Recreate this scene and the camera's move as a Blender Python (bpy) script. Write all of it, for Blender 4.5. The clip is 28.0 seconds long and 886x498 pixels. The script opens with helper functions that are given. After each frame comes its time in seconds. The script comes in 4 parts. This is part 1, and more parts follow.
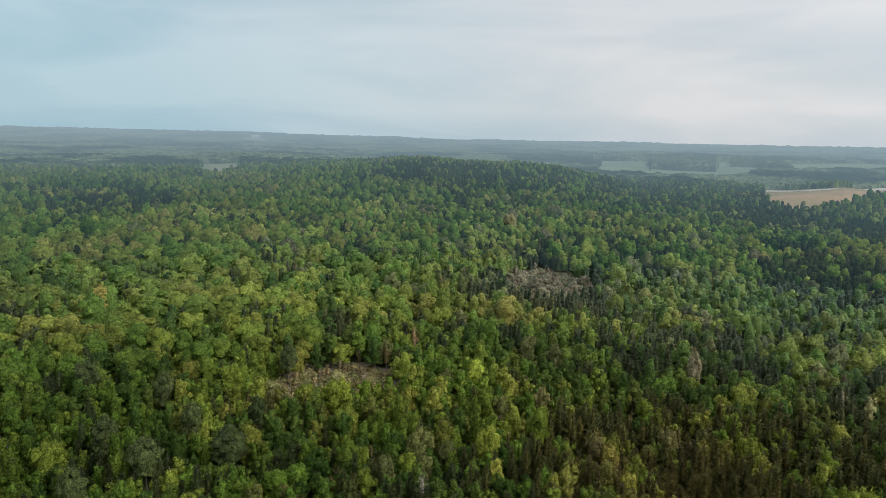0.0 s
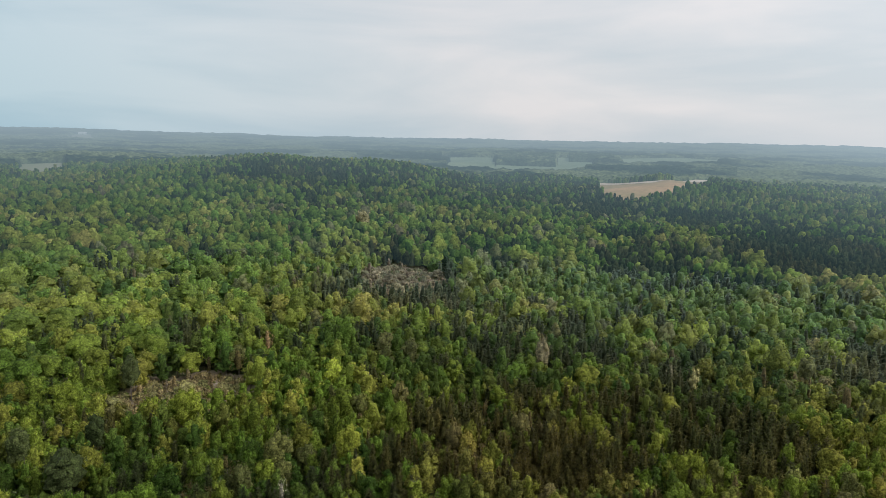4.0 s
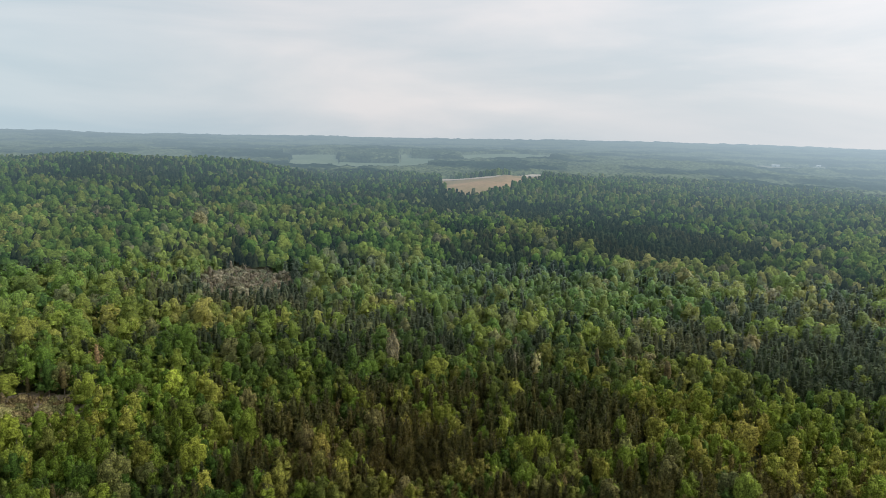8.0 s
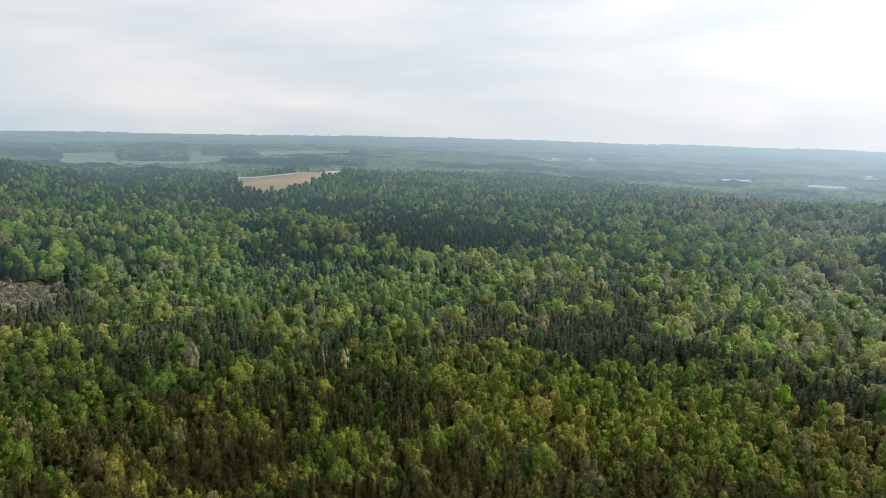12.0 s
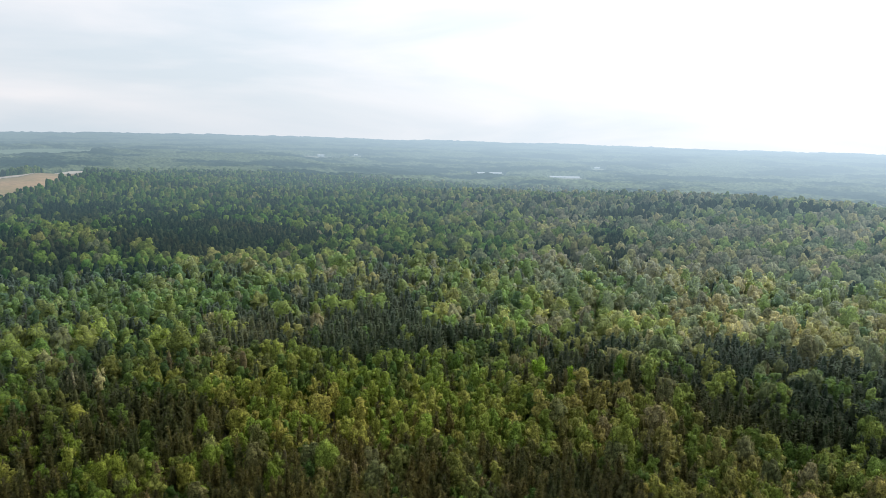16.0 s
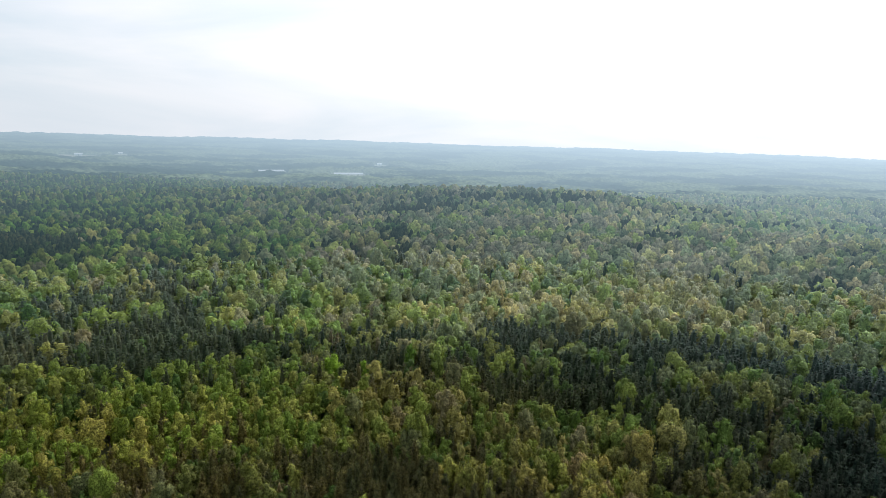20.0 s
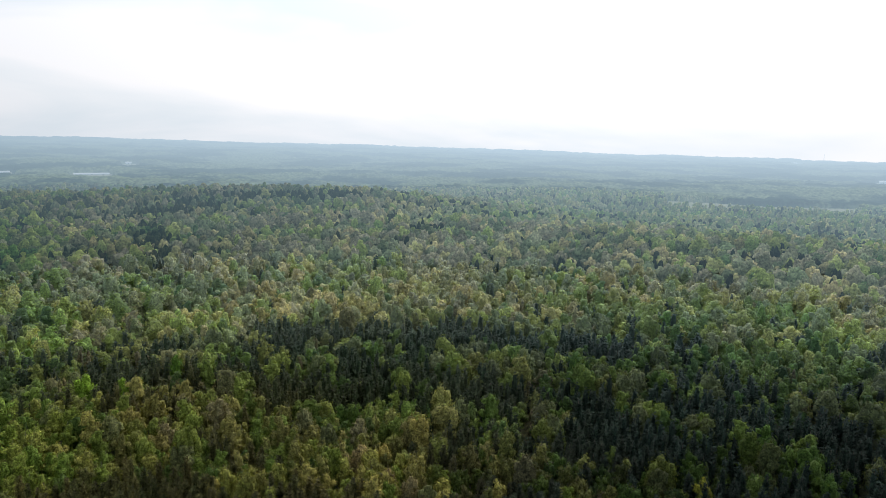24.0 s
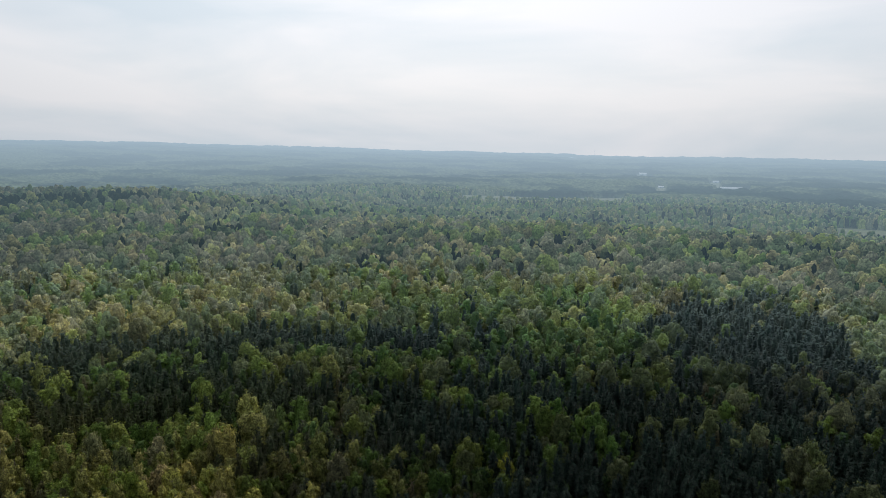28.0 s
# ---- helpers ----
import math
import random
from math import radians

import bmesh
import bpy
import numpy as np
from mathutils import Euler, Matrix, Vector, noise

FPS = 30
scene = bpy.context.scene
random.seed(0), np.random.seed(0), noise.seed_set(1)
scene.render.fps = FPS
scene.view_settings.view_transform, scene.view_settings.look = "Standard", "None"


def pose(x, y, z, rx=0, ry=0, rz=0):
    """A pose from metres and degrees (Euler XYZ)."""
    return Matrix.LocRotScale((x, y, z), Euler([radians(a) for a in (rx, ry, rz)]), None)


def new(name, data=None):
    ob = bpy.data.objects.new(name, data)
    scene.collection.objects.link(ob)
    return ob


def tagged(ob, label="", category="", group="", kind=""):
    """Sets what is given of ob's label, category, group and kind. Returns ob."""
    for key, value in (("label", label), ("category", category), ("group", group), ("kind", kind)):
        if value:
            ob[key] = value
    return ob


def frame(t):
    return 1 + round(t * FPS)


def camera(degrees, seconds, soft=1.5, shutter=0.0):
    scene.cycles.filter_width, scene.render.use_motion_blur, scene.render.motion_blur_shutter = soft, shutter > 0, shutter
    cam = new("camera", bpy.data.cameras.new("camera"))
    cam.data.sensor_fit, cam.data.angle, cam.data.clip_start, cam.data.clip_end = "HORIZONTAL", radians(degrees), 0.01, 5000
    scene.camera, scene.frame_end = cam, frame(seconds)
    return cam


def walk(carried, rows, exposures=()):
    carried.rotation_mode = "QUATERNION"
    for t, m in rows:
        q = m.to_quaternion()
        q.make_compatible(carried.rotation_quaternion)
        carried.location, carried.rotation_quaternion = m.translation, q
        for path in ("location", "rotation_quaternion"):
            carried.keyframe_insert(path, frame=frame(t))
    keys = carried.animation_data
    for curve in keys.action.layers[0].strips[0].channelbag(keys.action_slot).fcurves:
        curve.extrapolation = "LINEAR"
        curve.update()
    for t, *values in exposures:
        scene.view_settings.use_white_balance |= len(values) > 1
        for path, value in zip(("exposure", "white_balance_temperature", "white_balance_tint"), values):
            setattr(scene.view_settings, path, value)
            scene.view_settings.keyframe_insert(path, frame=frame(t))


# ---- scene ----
import collections

EYE = 100.0
cam = camera(65.0, 28.0, soft=0.72)
# the drone hangs on the spot and turns; the gimbal's roll drifts a little
TURN = ((0, 0.0), (1, -2.72), (2, -5.38), (3, -8.67), (3.5, -10.47), (5.5, -16.84), (6.5, -19.88), (7.5, -23.17), (8.5, -26.8),
        (9.5, -30.94), (10.5, -34.85), (11.5, -39.03), (12.5, -43.47), (14.5, -52.82), (15.5, -57.71), (16.5, -62.55),
        (17.5, -66.72), (18.5, -70.99), (19.5, -75.58), (20.5, -79.97), (22.5, -89.19), (23.5, -94.21), (24.5, -99.26),
        (25.5, -103.67), (26.5, -108.42), (27, -110.39), (28, -113.12))
ROLL = ((0, 1.22), (12, 1.06), (16, 0.88), (28, 0.872))
walk(cam, [(t, pose(0, 0, EYE) @ pose(0, 0, 0, 0, 0, y) @ pose(0, 0, 0, 90 - 9.15) @ pose(0, 0, 0, 0, 0, float(np.interp(t, *zip(*ROLL))))) for t, y in TURN],
     [(0, -0.16, 6500, 10), (4, -0.13, 6600, 12), (10, -0.05, 6600, 12), (14, 0.1, 6460, 12), (18, 0.11, 6380, 12), (21, 0.0, 6340, 12), (24, -0.13, 6360, 12), (26.8, -0.2, 6330, 12), (28, -0.58, 6270, 11)])

# ---- sky and sun ----
SUN_AZ, SUN_EL = -114.0, 44.0
world = bpy.data.worlds.new("hazy_sky")
scene.world = world
world.use_nodes = True
wn, wl = world.node_tree.nodes, world.node_tree.links
wn.clear()


def wnode(kind, **props):
    n = wn.new(kind)
    for k, v in props.items():
        n.inputs[k].default_value = v
    return n


sky = wn.new("ShaderNodeTexSky")
sky.sky_type, sky.sun_disc = "NISHITA", False
sky.sun_elevation, sky.sun_rotation = radians(SUN_EL), radians(-SUN_AZ)
sky.air_density, sky.dust_density, sky.ozone_density = 1.0, 4.0, 1.0
coord = wn.new("ShaderNodeTexCoord")
stretch = wn.new("ShaderNodeMapping")
stretch.inputs["Scale"].default_value = (1.2, 1.2, 6.0)
stretch.inputs["Rotation"].default_value = (0.12, 0.1, 0.0)
cloud = wnode("ShaderNodeTexNoise", Scale=1.7, Detail=5.0, Roughness=0.5, Distortion=0.4)
cover = wn.new("ShaderNodeValToRGB")
cover.color_ramp.elements[0].position, cover.color_ramp.elements[0].color = 0.36, (0.7, 0.785, 0.84, 1)
cover.color_ramp.elements[1].position, cover.color_ramp.elements[1].color = 0.6, (0.92, 0.925, 0.94, 1)
dim = wn.new("ShaderNodeMix")
dim.data_type, dim.blend_type = "RGBA", "MULTIPLY"
dim.inputs["Factor"].default_value = 1.0
dim.inputs[7].default_value = (0.11, 0.11, 0.11, 1)
veil = wn.new("ShaderNodeMix")
veil.data_type = "RGBA"
veil.inputs["Factor"].default_value = 0.86
back = wnode("ShaderNodeBackground", Strength=1.0)
wout = wn.new("ShaderNodeOutputWorld")
wl.new(coord.outputs["Generated"], stretch.inputs["Vector"])
wl.new(stretch.outputs["Vector"], cloud.inputs["Vector"])
wl.new(cloud.outputs[0], cover.inputs[0])
wl.new(sky.outputs[0], dim.inputs[6])
wl.new(dim.outputs[2], veil.inputs[6])
wl.new(cover.outputs[0], veil.inputs[7])
# the bright patch of thin cloud round the sun
SUN_WAY = Vector((math.sin(-radians(SUN_AZ)) * math.cos(radians(SUN_EL)), math.cos(radians(SUN_AZ)) * math.cos(radians(SUN_EL)), math.sin(radians(SUN_EL))))
dot = wn.new("ShaderNodeVectorMath")
dot.operation = "DOT_PRODUCT"
dot.inputs[1].default_value = SUN_WAY
rise = wn.new("ShaderNodeMapRange")
for k, v in (("From Min", -0.55), ("From Max", 0.95), ("To Min", 0.0), ("To Max", 1.0)):
    rise.inputs[k].default_value = v
curve = wn.new("ShaderNodeMath")
curve.operation, curve.inputs[1].default_value = "POWER", 4.0
glow = wn.new("ShaderNodeMath")
glow.operation, glow.inputs[1].default_value, glow.inputs[2].default_value = "MULTIPLY_ADD", 0.8, 0.98
bright = wn.new("ShaderNodeVectorMath")
bright.operation = "SCALE"
wl.new(coord.outputs["Generated"], dot.inputs[0])
wl.new(dot.outputs["Value"], rise.inputs["Value"])
wl.new(rise.outputs[0], curve.inputs[0])
wl.new(curve.outputs[0], glow.inputs[0])
blue = wn.new("ShaderNodeMix")
blue.data_type, blue.blend_type = "RGBA", "MULTIPLY"
blue.inputs[7].default_value = (0.66, 0.87, 0.955, 1)
away = wn.new("ShaderNodeMapRange")
for k, v in (("From Min", -0.05), ("From Max", -0.5), ("To Min", 0.0), ("To Max", 1.0)):
    away.inputs[k].default_value = v
wl.new(dot.outputs["Value"], away.inputs["Value"])
wl.new(away.outputs[0], blue.inputs["Factor"])
wl.new(veil.outputs[2], blue.inputs[6])
wl.new(blue.outputs[2], bright.inputs[0])
wl.new(glow.outputs[0], bright.inputs["Scale"])
wl.new(bright.outputs[0], back.inputs[0])
wl.new(back.outputs[0], wout.inputs[0])
sun = new("sun", bpy.data.lights.new("sun", "SUN"))
sun.data.energy, sun.data.angle, sun.data.color = 1.9, radians(4.0), (1.0, 0.95, 0.87)
sun.matrix_world = pose(0, 0, 300, 90 - SUN_EL, 0, SUN_AZ + 180)


# ---- materials ----
def material(name, rough=0.85):
    m = bpy.data.materials.new(name)
    m.use_nodes = True
    n, l = m.node_tree.nodes, m.node_tree.links
    b = n["Principled BSDF"]
    b.inputs["Roughness"].default_value = rough
    b.inputs["Specular IOR Level"].default_value = 0.25
    return m, n, l, b


def noise_colour(n, l, scale, stops, detail=6.0, rough=0.6, vector=None):
    t = n.new("ShaderNodeTexNoise")
    t.inputs["Scale"].default_value, t.inputs["Detail"].default_value, t.inputs["Roughness"].default_value = scale, detail, rough
    r = n.new("ShaderNodeValToRGB")
    while len(r.color_ramp.elements) < len(stops):
        r.color_ramp.elements.new(0.5)
    for e, (p, c) in zip(r.color_ramp.elements, stops):
        e.position, e.color = p, (*c, 1)
    if vector:
        l.new(vector, t.inputs["Vector"])
    l.new(t.outputs[0], r.inputs[0])
    return r.outputs[0]


def mixed(n, l, a, b, factor, blend="MIX"):
    x = n.new("ShaderNodeMix")
    x.data_type, x.blend_type = "RGBA", blend
    for sock, v in ((0, factor), (6, a), (7, b)):
        if isinstance(v, (int, float)):
            x.inputs[sock].default_value = v
        elif isinstance(v, tuple):
            x.inputs[sock].default_value = (*v, 1)
        else:
            l.new(v, x.inputs[sock])
    return x.outputs[2]


def relief(n, l, b, scale, strength, dist, vector=None):
    t = n.new("ShaderNodeTexNoise")
    t.inputs["Scale"].default_value, t.inputs["Detail"].default_value = scale, 6
    if vector:
        l.new(vector, t.inputs["Vector"])
    u = n.new("ShaderNodeBump")
    u.inputs["Strength"].default_value, u.inputs["Distance"].default_value = strength, dist
    l.new(t.outputs[0], u.inputs["Height"])
    l.new(u.outputs[0], b.inputs["Normal"])


def world_place(n):
    return n.new("ShaderNodeNewGeometry").outputs["Position"]


def leaf_material(name, single, through_leaf=0.36):
    """Foliage: the tree's own tint, patchy leaves, light through the thin leaves, and haze put in as pale blue sheen.
    single: each tree is an object of its own."""
    m, n, l, b = material(name, 0.75)
    b.inputs["Specular IOR Level"].default_value = 0.06
    tint = n.new("ShaderNodeAttribute")
    tint.attribute_name = "tint"
    p = world_place(n)
    colour = tint.outputs["Color"]
    fine = noise_colour(n, l, 1.1, ((0.38, (0.45, 0.45, 0.48)), (0.62, (1.55, 1.55, 1.4))), 5.0, 0.75, vector=p)
    colour = mixed(n, l, colour, fine, 1.0, "MULTIPLY")
    grain = noise_colour(n, l, 3.6, ((0.42, (0.45, 0.45, 0.48)), (0.58, (1.62, 1.62, 1.5))), 3.0, 0.6, vector=p)
    colour = mixed(n, l, colour, grain, 1.0, "MULTIPLY")
    if single:
        info = n.new("ShaderNodeObjectInfo")
        shade = n.new("ShaderNodeValToRGB")
        shade.color_ramp.elements[0].color, shade.color_ramp.elements[1].color = (0.66, 0.72, 0.72, 1), (1.34, 1.28, 1.28, 1)
        l.new(info.outputs["Random"], shade.inputs[0])
        colour = mixed(n, l, colour, shade.outputs[0], 1.0, "MULTIPLY")
    l.new(colour, b.inputs["Base Color"])
    # the tint's alpha weighs a pale blue sheen that stands for haze
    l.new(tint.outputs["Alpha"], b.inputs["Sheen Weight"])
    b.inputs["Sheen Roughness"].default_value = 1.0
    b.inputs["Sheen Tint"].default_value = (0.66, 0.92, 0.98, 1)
    relief(n, l, b, 3.0, 0.7, 0.3, p)
    tr = n.new("ShaderNodeBsdfTranslucent")
    l.new(mixed(n, l, colour, (1.2, 1.15, 0.6), 1.0, "MULTIPLY"), tr.inputs["Color"])
    add = n.new("ShaderNodeMixShader")
    add.inputs[0].default_value = through_leaf
    l.new(b.outputs[0], add.inputs[1])
    l.new(tr.outputs[0], add.inputs[2])
    l.new(add.outputs[0], n["Material Output"].inputs["Surface"])
    return m


LEAF_ONE, LEAF_ALL = leaf_material("spring_leaves", True), leaf_material("woods_leaves", False)
NEEDLE_ONE, NEEDLE_ALL = leaf_material("pine_needles", True, 0.08), leaf_material("pine_woods_needles", False, 0.08)


def bark_material():
    m, n, l, b = material("grey_brown_bark", 0.9)
    l.new(noise_colour(n, l, 3.0, ((0.3, (0.07, 0.055, 0.045)), (0.7, (0.2, 0.17, 0.14))), vector=world_place(n)), b.inputs["Base Color"])
    relief(n, l, b, 9.0, 0.5, 0.05)
    return m


BARK = bark_material()


def ground_material(far=False):
    m, n, l, b = material("far_forest_floor" if far else "forest_floor", 0.95)
    p = world_place(n)
    big = noise_colour(n, l, 0.012, ((0.35, (0.03, 0.05, 0.015)), (0.65, (0.06, 0.06, 0.025))), vector=p)
    fine = noise_colour(n, l, 0.35, ((0.3, (0.6, 0.6, 0.6)), (0.7, (1.4, 1.35, 1.3))), vector=p)
    l.new(mixed(n, l, big, fine, 1.0, "MULTIPLY"), b.inputs["Base Color"])
    relief(n, l, b, 0.5, 0.8, 0.6, p)
    # the far floor glows with the haze before it
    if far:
        haze_glow(n, l, b)
    return m


def field_material(name, dry, green, scale=0.01):
    m, n, l, b = material(name, 0.95)
    p = world_place(n)
    big = noise_colour(n, l, scale, ((0.4, dry), (0.6, green)), vector=p)
    fine = noise_colour(n, l, 0.12, ((0.3, (0.8, 0.8, 0.8)), (0.7, (1.2, 1.2, 1.2))), vector=p)
    l.new(mixed(n, l, big, fine, 1.0, "MULTIPLY"), b.inputs["Base Color"])
    return m


def haze_glow(n, l, b):
    """Haze added as glow past 460 m: thicker further out, brighter towards the sun."""
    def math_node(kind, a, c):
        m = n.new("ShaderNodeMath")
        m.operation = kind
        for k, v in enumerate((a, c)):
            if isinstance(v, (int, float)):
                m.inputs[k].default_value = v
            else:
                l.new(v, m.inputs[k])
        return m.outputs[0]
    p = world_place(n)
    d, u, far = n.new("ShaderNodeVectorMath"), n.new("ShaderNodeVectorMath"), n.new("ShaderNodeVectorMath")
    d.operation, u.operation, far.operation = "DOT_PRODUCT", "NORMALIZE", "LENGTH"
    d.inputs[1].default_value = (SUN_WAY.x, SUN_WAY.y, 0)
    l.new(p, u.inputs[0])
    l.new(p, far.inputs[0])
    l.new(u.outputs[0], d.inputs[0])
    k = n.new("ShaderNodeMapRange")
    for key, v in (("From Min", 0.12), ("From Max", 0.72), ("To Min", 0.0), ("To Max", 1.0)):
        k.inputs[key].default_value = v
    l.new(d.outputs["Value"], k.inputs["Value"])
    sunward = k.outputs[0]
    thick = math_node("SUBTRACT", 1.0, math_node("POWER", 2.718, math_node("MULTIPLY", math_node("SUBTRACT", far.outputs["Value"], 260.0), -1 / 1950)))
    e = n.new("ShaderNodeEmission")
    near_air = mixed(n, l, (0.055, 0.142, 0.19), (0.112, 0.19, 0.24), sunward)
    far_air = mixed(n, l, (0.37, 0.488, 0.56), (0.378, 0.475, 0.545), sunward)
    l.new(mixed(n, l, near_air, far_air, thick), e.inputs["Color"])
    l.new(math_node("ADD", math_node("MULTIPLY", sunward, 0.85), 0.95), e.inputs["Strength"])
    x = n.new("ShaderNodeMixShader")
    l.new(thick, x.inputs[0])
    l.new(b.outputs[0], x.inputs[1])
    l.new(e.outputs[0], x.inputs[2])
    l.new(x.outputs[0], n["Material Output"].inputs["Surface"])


def far_field(name, dry, green):
    m = field_material(name, dry, green, 0.004)
    n, l = m.node_tree.nodes, m.node_tree.links
    # far fields carry the haze as glow in their material
    haze_glow(n, l, n["Principled BSDF"])
    return m


def far_leaves(name):
    m, n, l, b = material(name, 0.9)
    b.inputs["Specular IOR Level"].default_value = 0.0
    tint = n.new("ShaderNodeAttribute")
    tint.attribute_name = "tint"
    fine = noise_colour(n, l, 0.6, ((0.38, (0.48, 0.48, 0.52)), (0.62, (1.5, 1.5, 1.4))), 5.0, 0.75, vector=world_place(n))
    colour = mixed(n, l, tint.outputs["Color"], fine, 1.0, "MULTIPLY")
    l.new(colour, b.inputs["Base Color"])
    thin = n.new("ShaderNodeBsdfTranslucent")
    l.new(mixed(n, l, colour, (1.15, 1.1, 0.7), 1.0, "MULTIPLY"), thin.inputs["Color"])
    leaf = n.new("ShaderNodeMixShader")
    leaf.inputs[0].default_value = 0.3
    l.new(b.outputs[0], leaf.inputs[1])
    l.new(thin.outputs[0], leaf.inputs[2])
    haze_glow(n, l, leaf)
    return m


def distance_material(name, dark, light):
    """Backdrop of far woods, with the haze before them mixed in as glow."""
    m, n, l, b = material(name, 1.0)
    b.inputs["Specular IOR Level"].default_value = 0.0
    p = world_place(n)
    big = noise_colour(n, l, 0.0035, ((0.46, dark), (0.54, light)), vector=p)
    fine = noise_colour(n, l, 0.12, ((0.36, (0.35, 0.35, 0.35)), (0.64, (1.8, 1.8, 1.7))), vector=p)
    l.new(mixed(n, l, big, fine, 1.0, "MULTIPLY"), b.inputs["Base Color"])
    haze_glow(n, l, b)
    return m


# ---- the lie of the land ----
# depression of the tree tops, by bearing, at these distances; it gives the height of the land
REACH = np.array((150, 250, 400, 600, 900, 1250, 1800, 2600, 3600, 4900.0))
LAND = {}
LAND[40] = (28.5, 17.5, 10.6, 6.6, 4.2, 2.85, 1.85, 1.1, 0.45, -0.12)
LAND[17] = (28.5, 17.5, 10.6, 6.4, 4.1, 2.75, 1.8, 1.1, 0.45, -0.12)
LAND[9] = (28.5, 17.5, 10.6, 6.4, 3.6, 2.0, 1.8, 1.15, 0.5, 0.0)
LAND[2] = (28.5, 17.6, 10.7, 6.4, 3.15, 1.15, 2.1, 1.2, 0.5, 0.1)
LAND[-9] = (28.5, 17.8, 10.9, 6.6, 3.6, 2.0, 2.2, 1.3, 0.6, 0.15)
LAND[-16] = (28.5, 18.0, 11.2, 7.0, 4.6, 3.4, 2.35, 1.0, 0.7, 0.1)
LAND[-24] = (28.5, 18.0, 11.3, 7.1, 5.0, 3.4, 2.3, 1.0, 0.6, 0.08)
LAND[-30] = (28.5, 18.0, 11.4, 7.2, 5.1, 2.5, 2.2, 1.0, 0.7, 0.05)
LAND[-45] = (28.5, 18.0, 11.5, 7.5, 5.0, 3.3, 2.2, 1.4, 0.7, 0.1)
LAND[-60] = (28.5, 18.0, 11.4, 7.3, 4.4, 3.9, 3.0, 1.9, 0.95, 0.25)
LAND[-75] = (28.5, 18.0, 11.3, 6.9, 4.1, 4.3, 3.2, 2.1, 1.1, 0.48)
LAND[-90] = (28.5, 18.0, 11.3, 6.8, 4.1, 4.4, 3.4, 2.3, 1.3, 0.72)
LAND[-110] = (28.5, 18.2, 11.6, 7.0, 6.2, 4.7, 3.5, 2.5, 1.6, 1.1)
LAND[-130] = (28.5, 18.2, 11.8, 7.4, 6.4, 4.8, 3.6, 2.6, 1.8, 1.25)
LAND[-150] = (28.5, 18.2, 11.8, 7.4, 6.4, 4.8, 3.6, 2.6, 1.8, 1.15)
BEARINGS = sorted(LAND)
TOPS = np.array([LAND[k] for k in BEARINGS])
CANOPY = 16.0


rng = np.random.default_rng(7)
GRID = rng.random((64, 64, 6))


def value_noise(x, y, scale, layer=0):
    u, v = np.asarray(x) / scale, np.asarray(y) / scale
    i, j = np.floor(u).astype(int), np.floor(v).astype(int)
    a, b = u - i, v - j
    a, b = a * a * (3 - 2 * a), b * b * (3 - 2 * b)
    g = GRID[..., layer]
    return ((g[i % 64, j % 64] * (1 - a) + g[(i + 1) % 64, j % 64] * a) * (1 - b)
            + (g[i % 64, (j + 1) % 64] * (1 - a) + g[(i + 1) % 64, (j + 1) % 64] * a) * b)


def smooth_rows(r):
    """Weights for a soft curve through the reaches, in the logarithm of the distance."""
    s = np.interp(np.log(np.maximum(r, 150)), np.log(REACH), np.arange(len(REACH)))
    i = np.clip(s.astype(int), 0, len(REACH) - 2)
    return i, s - i


def land(az, r):
    """Height of the ground at a bearing (degrees, anticlockwise from +y) and a distance."""
    az, r = np.broadcast_arrays(np.asarray(az, float), np.asarray(r, float))
    a = (az + 235) % 360 - 235
    a = np.where(a > 40, 40, np.where(a < -150, -150, a))
    back = np.clip(np.minimum(np.abs((az + 235) % 360 - 235 - 40), 60) / 60, 0, 1) * (((az + 235) % 360 - 235) > 40)
    s = np.interp(a, BEARINGS, np.arange(len(BEARINGS)))
    k = np.clip(s.astype(int), 0, len(BEARINGS) - 2)
    w = s - k
    i, f = smooth_rows(r)
    heights = EYE - REACH[None] * np.tan(np.radians(TOPS)) - CANOPY

    def row(j):
        p0, p1 = heights[j, np.maximum(i - 1, 0)], heights[j, i]
        p2, p3 = heights[j, i + 1], heights[j, np.minimum(i + 2, len(REACH) - 1)]
        m1, m2 = (p2 - p0) * 0.4, (p3 - p1) * 0.4
        h = f
        return (2 * h**3 - 3 * h**2 + 1) * p1 + (h**3 - 2 * h**2 + h) * m1 + (3 * h**2 - 2 * h**3) * p2 + (h**3 - h**2) * m2
    z = row(k) * (1 - w) + row(k + 1) * w
    x, y = place(az, r)
    fade = np.clip((4200 - r) / 2000, 0.3, 1)
    swell = ((value_noise(x, y, 170, 4) - 0.5) * 9 * np.clip((r - 180) / 300, 0, 1) + (value_noise(x, y, 420, 5) - 0.5) * 8 * np.clip((r - 500) / 800, 0, 1.3)) * fade
    return z * (1 - back) + back * 5.0 + swell


def place(az, r):
    t = np.radians(az)
    return -np.sin(t) * r, np.cos(t) * r


def bearing(x, y):
    return np.degrees(np.arctan2(-x, y)), np.hypot(x, y)


def reach(az, down, top=CANOPY):
    """Distance at which the tree tops (or, with top = 0, the ground) lie `down` degrees below the eye, before any crest."""
    r = np.geomspace(140, 4900, 1500)
    d = np.degrees(np.arctan((EYE - top - land(az, r)) / r))
    hit = np.nonzero(d <= down)[0]
    return float(r[hit[0]]) if len(hit) else 4800.0


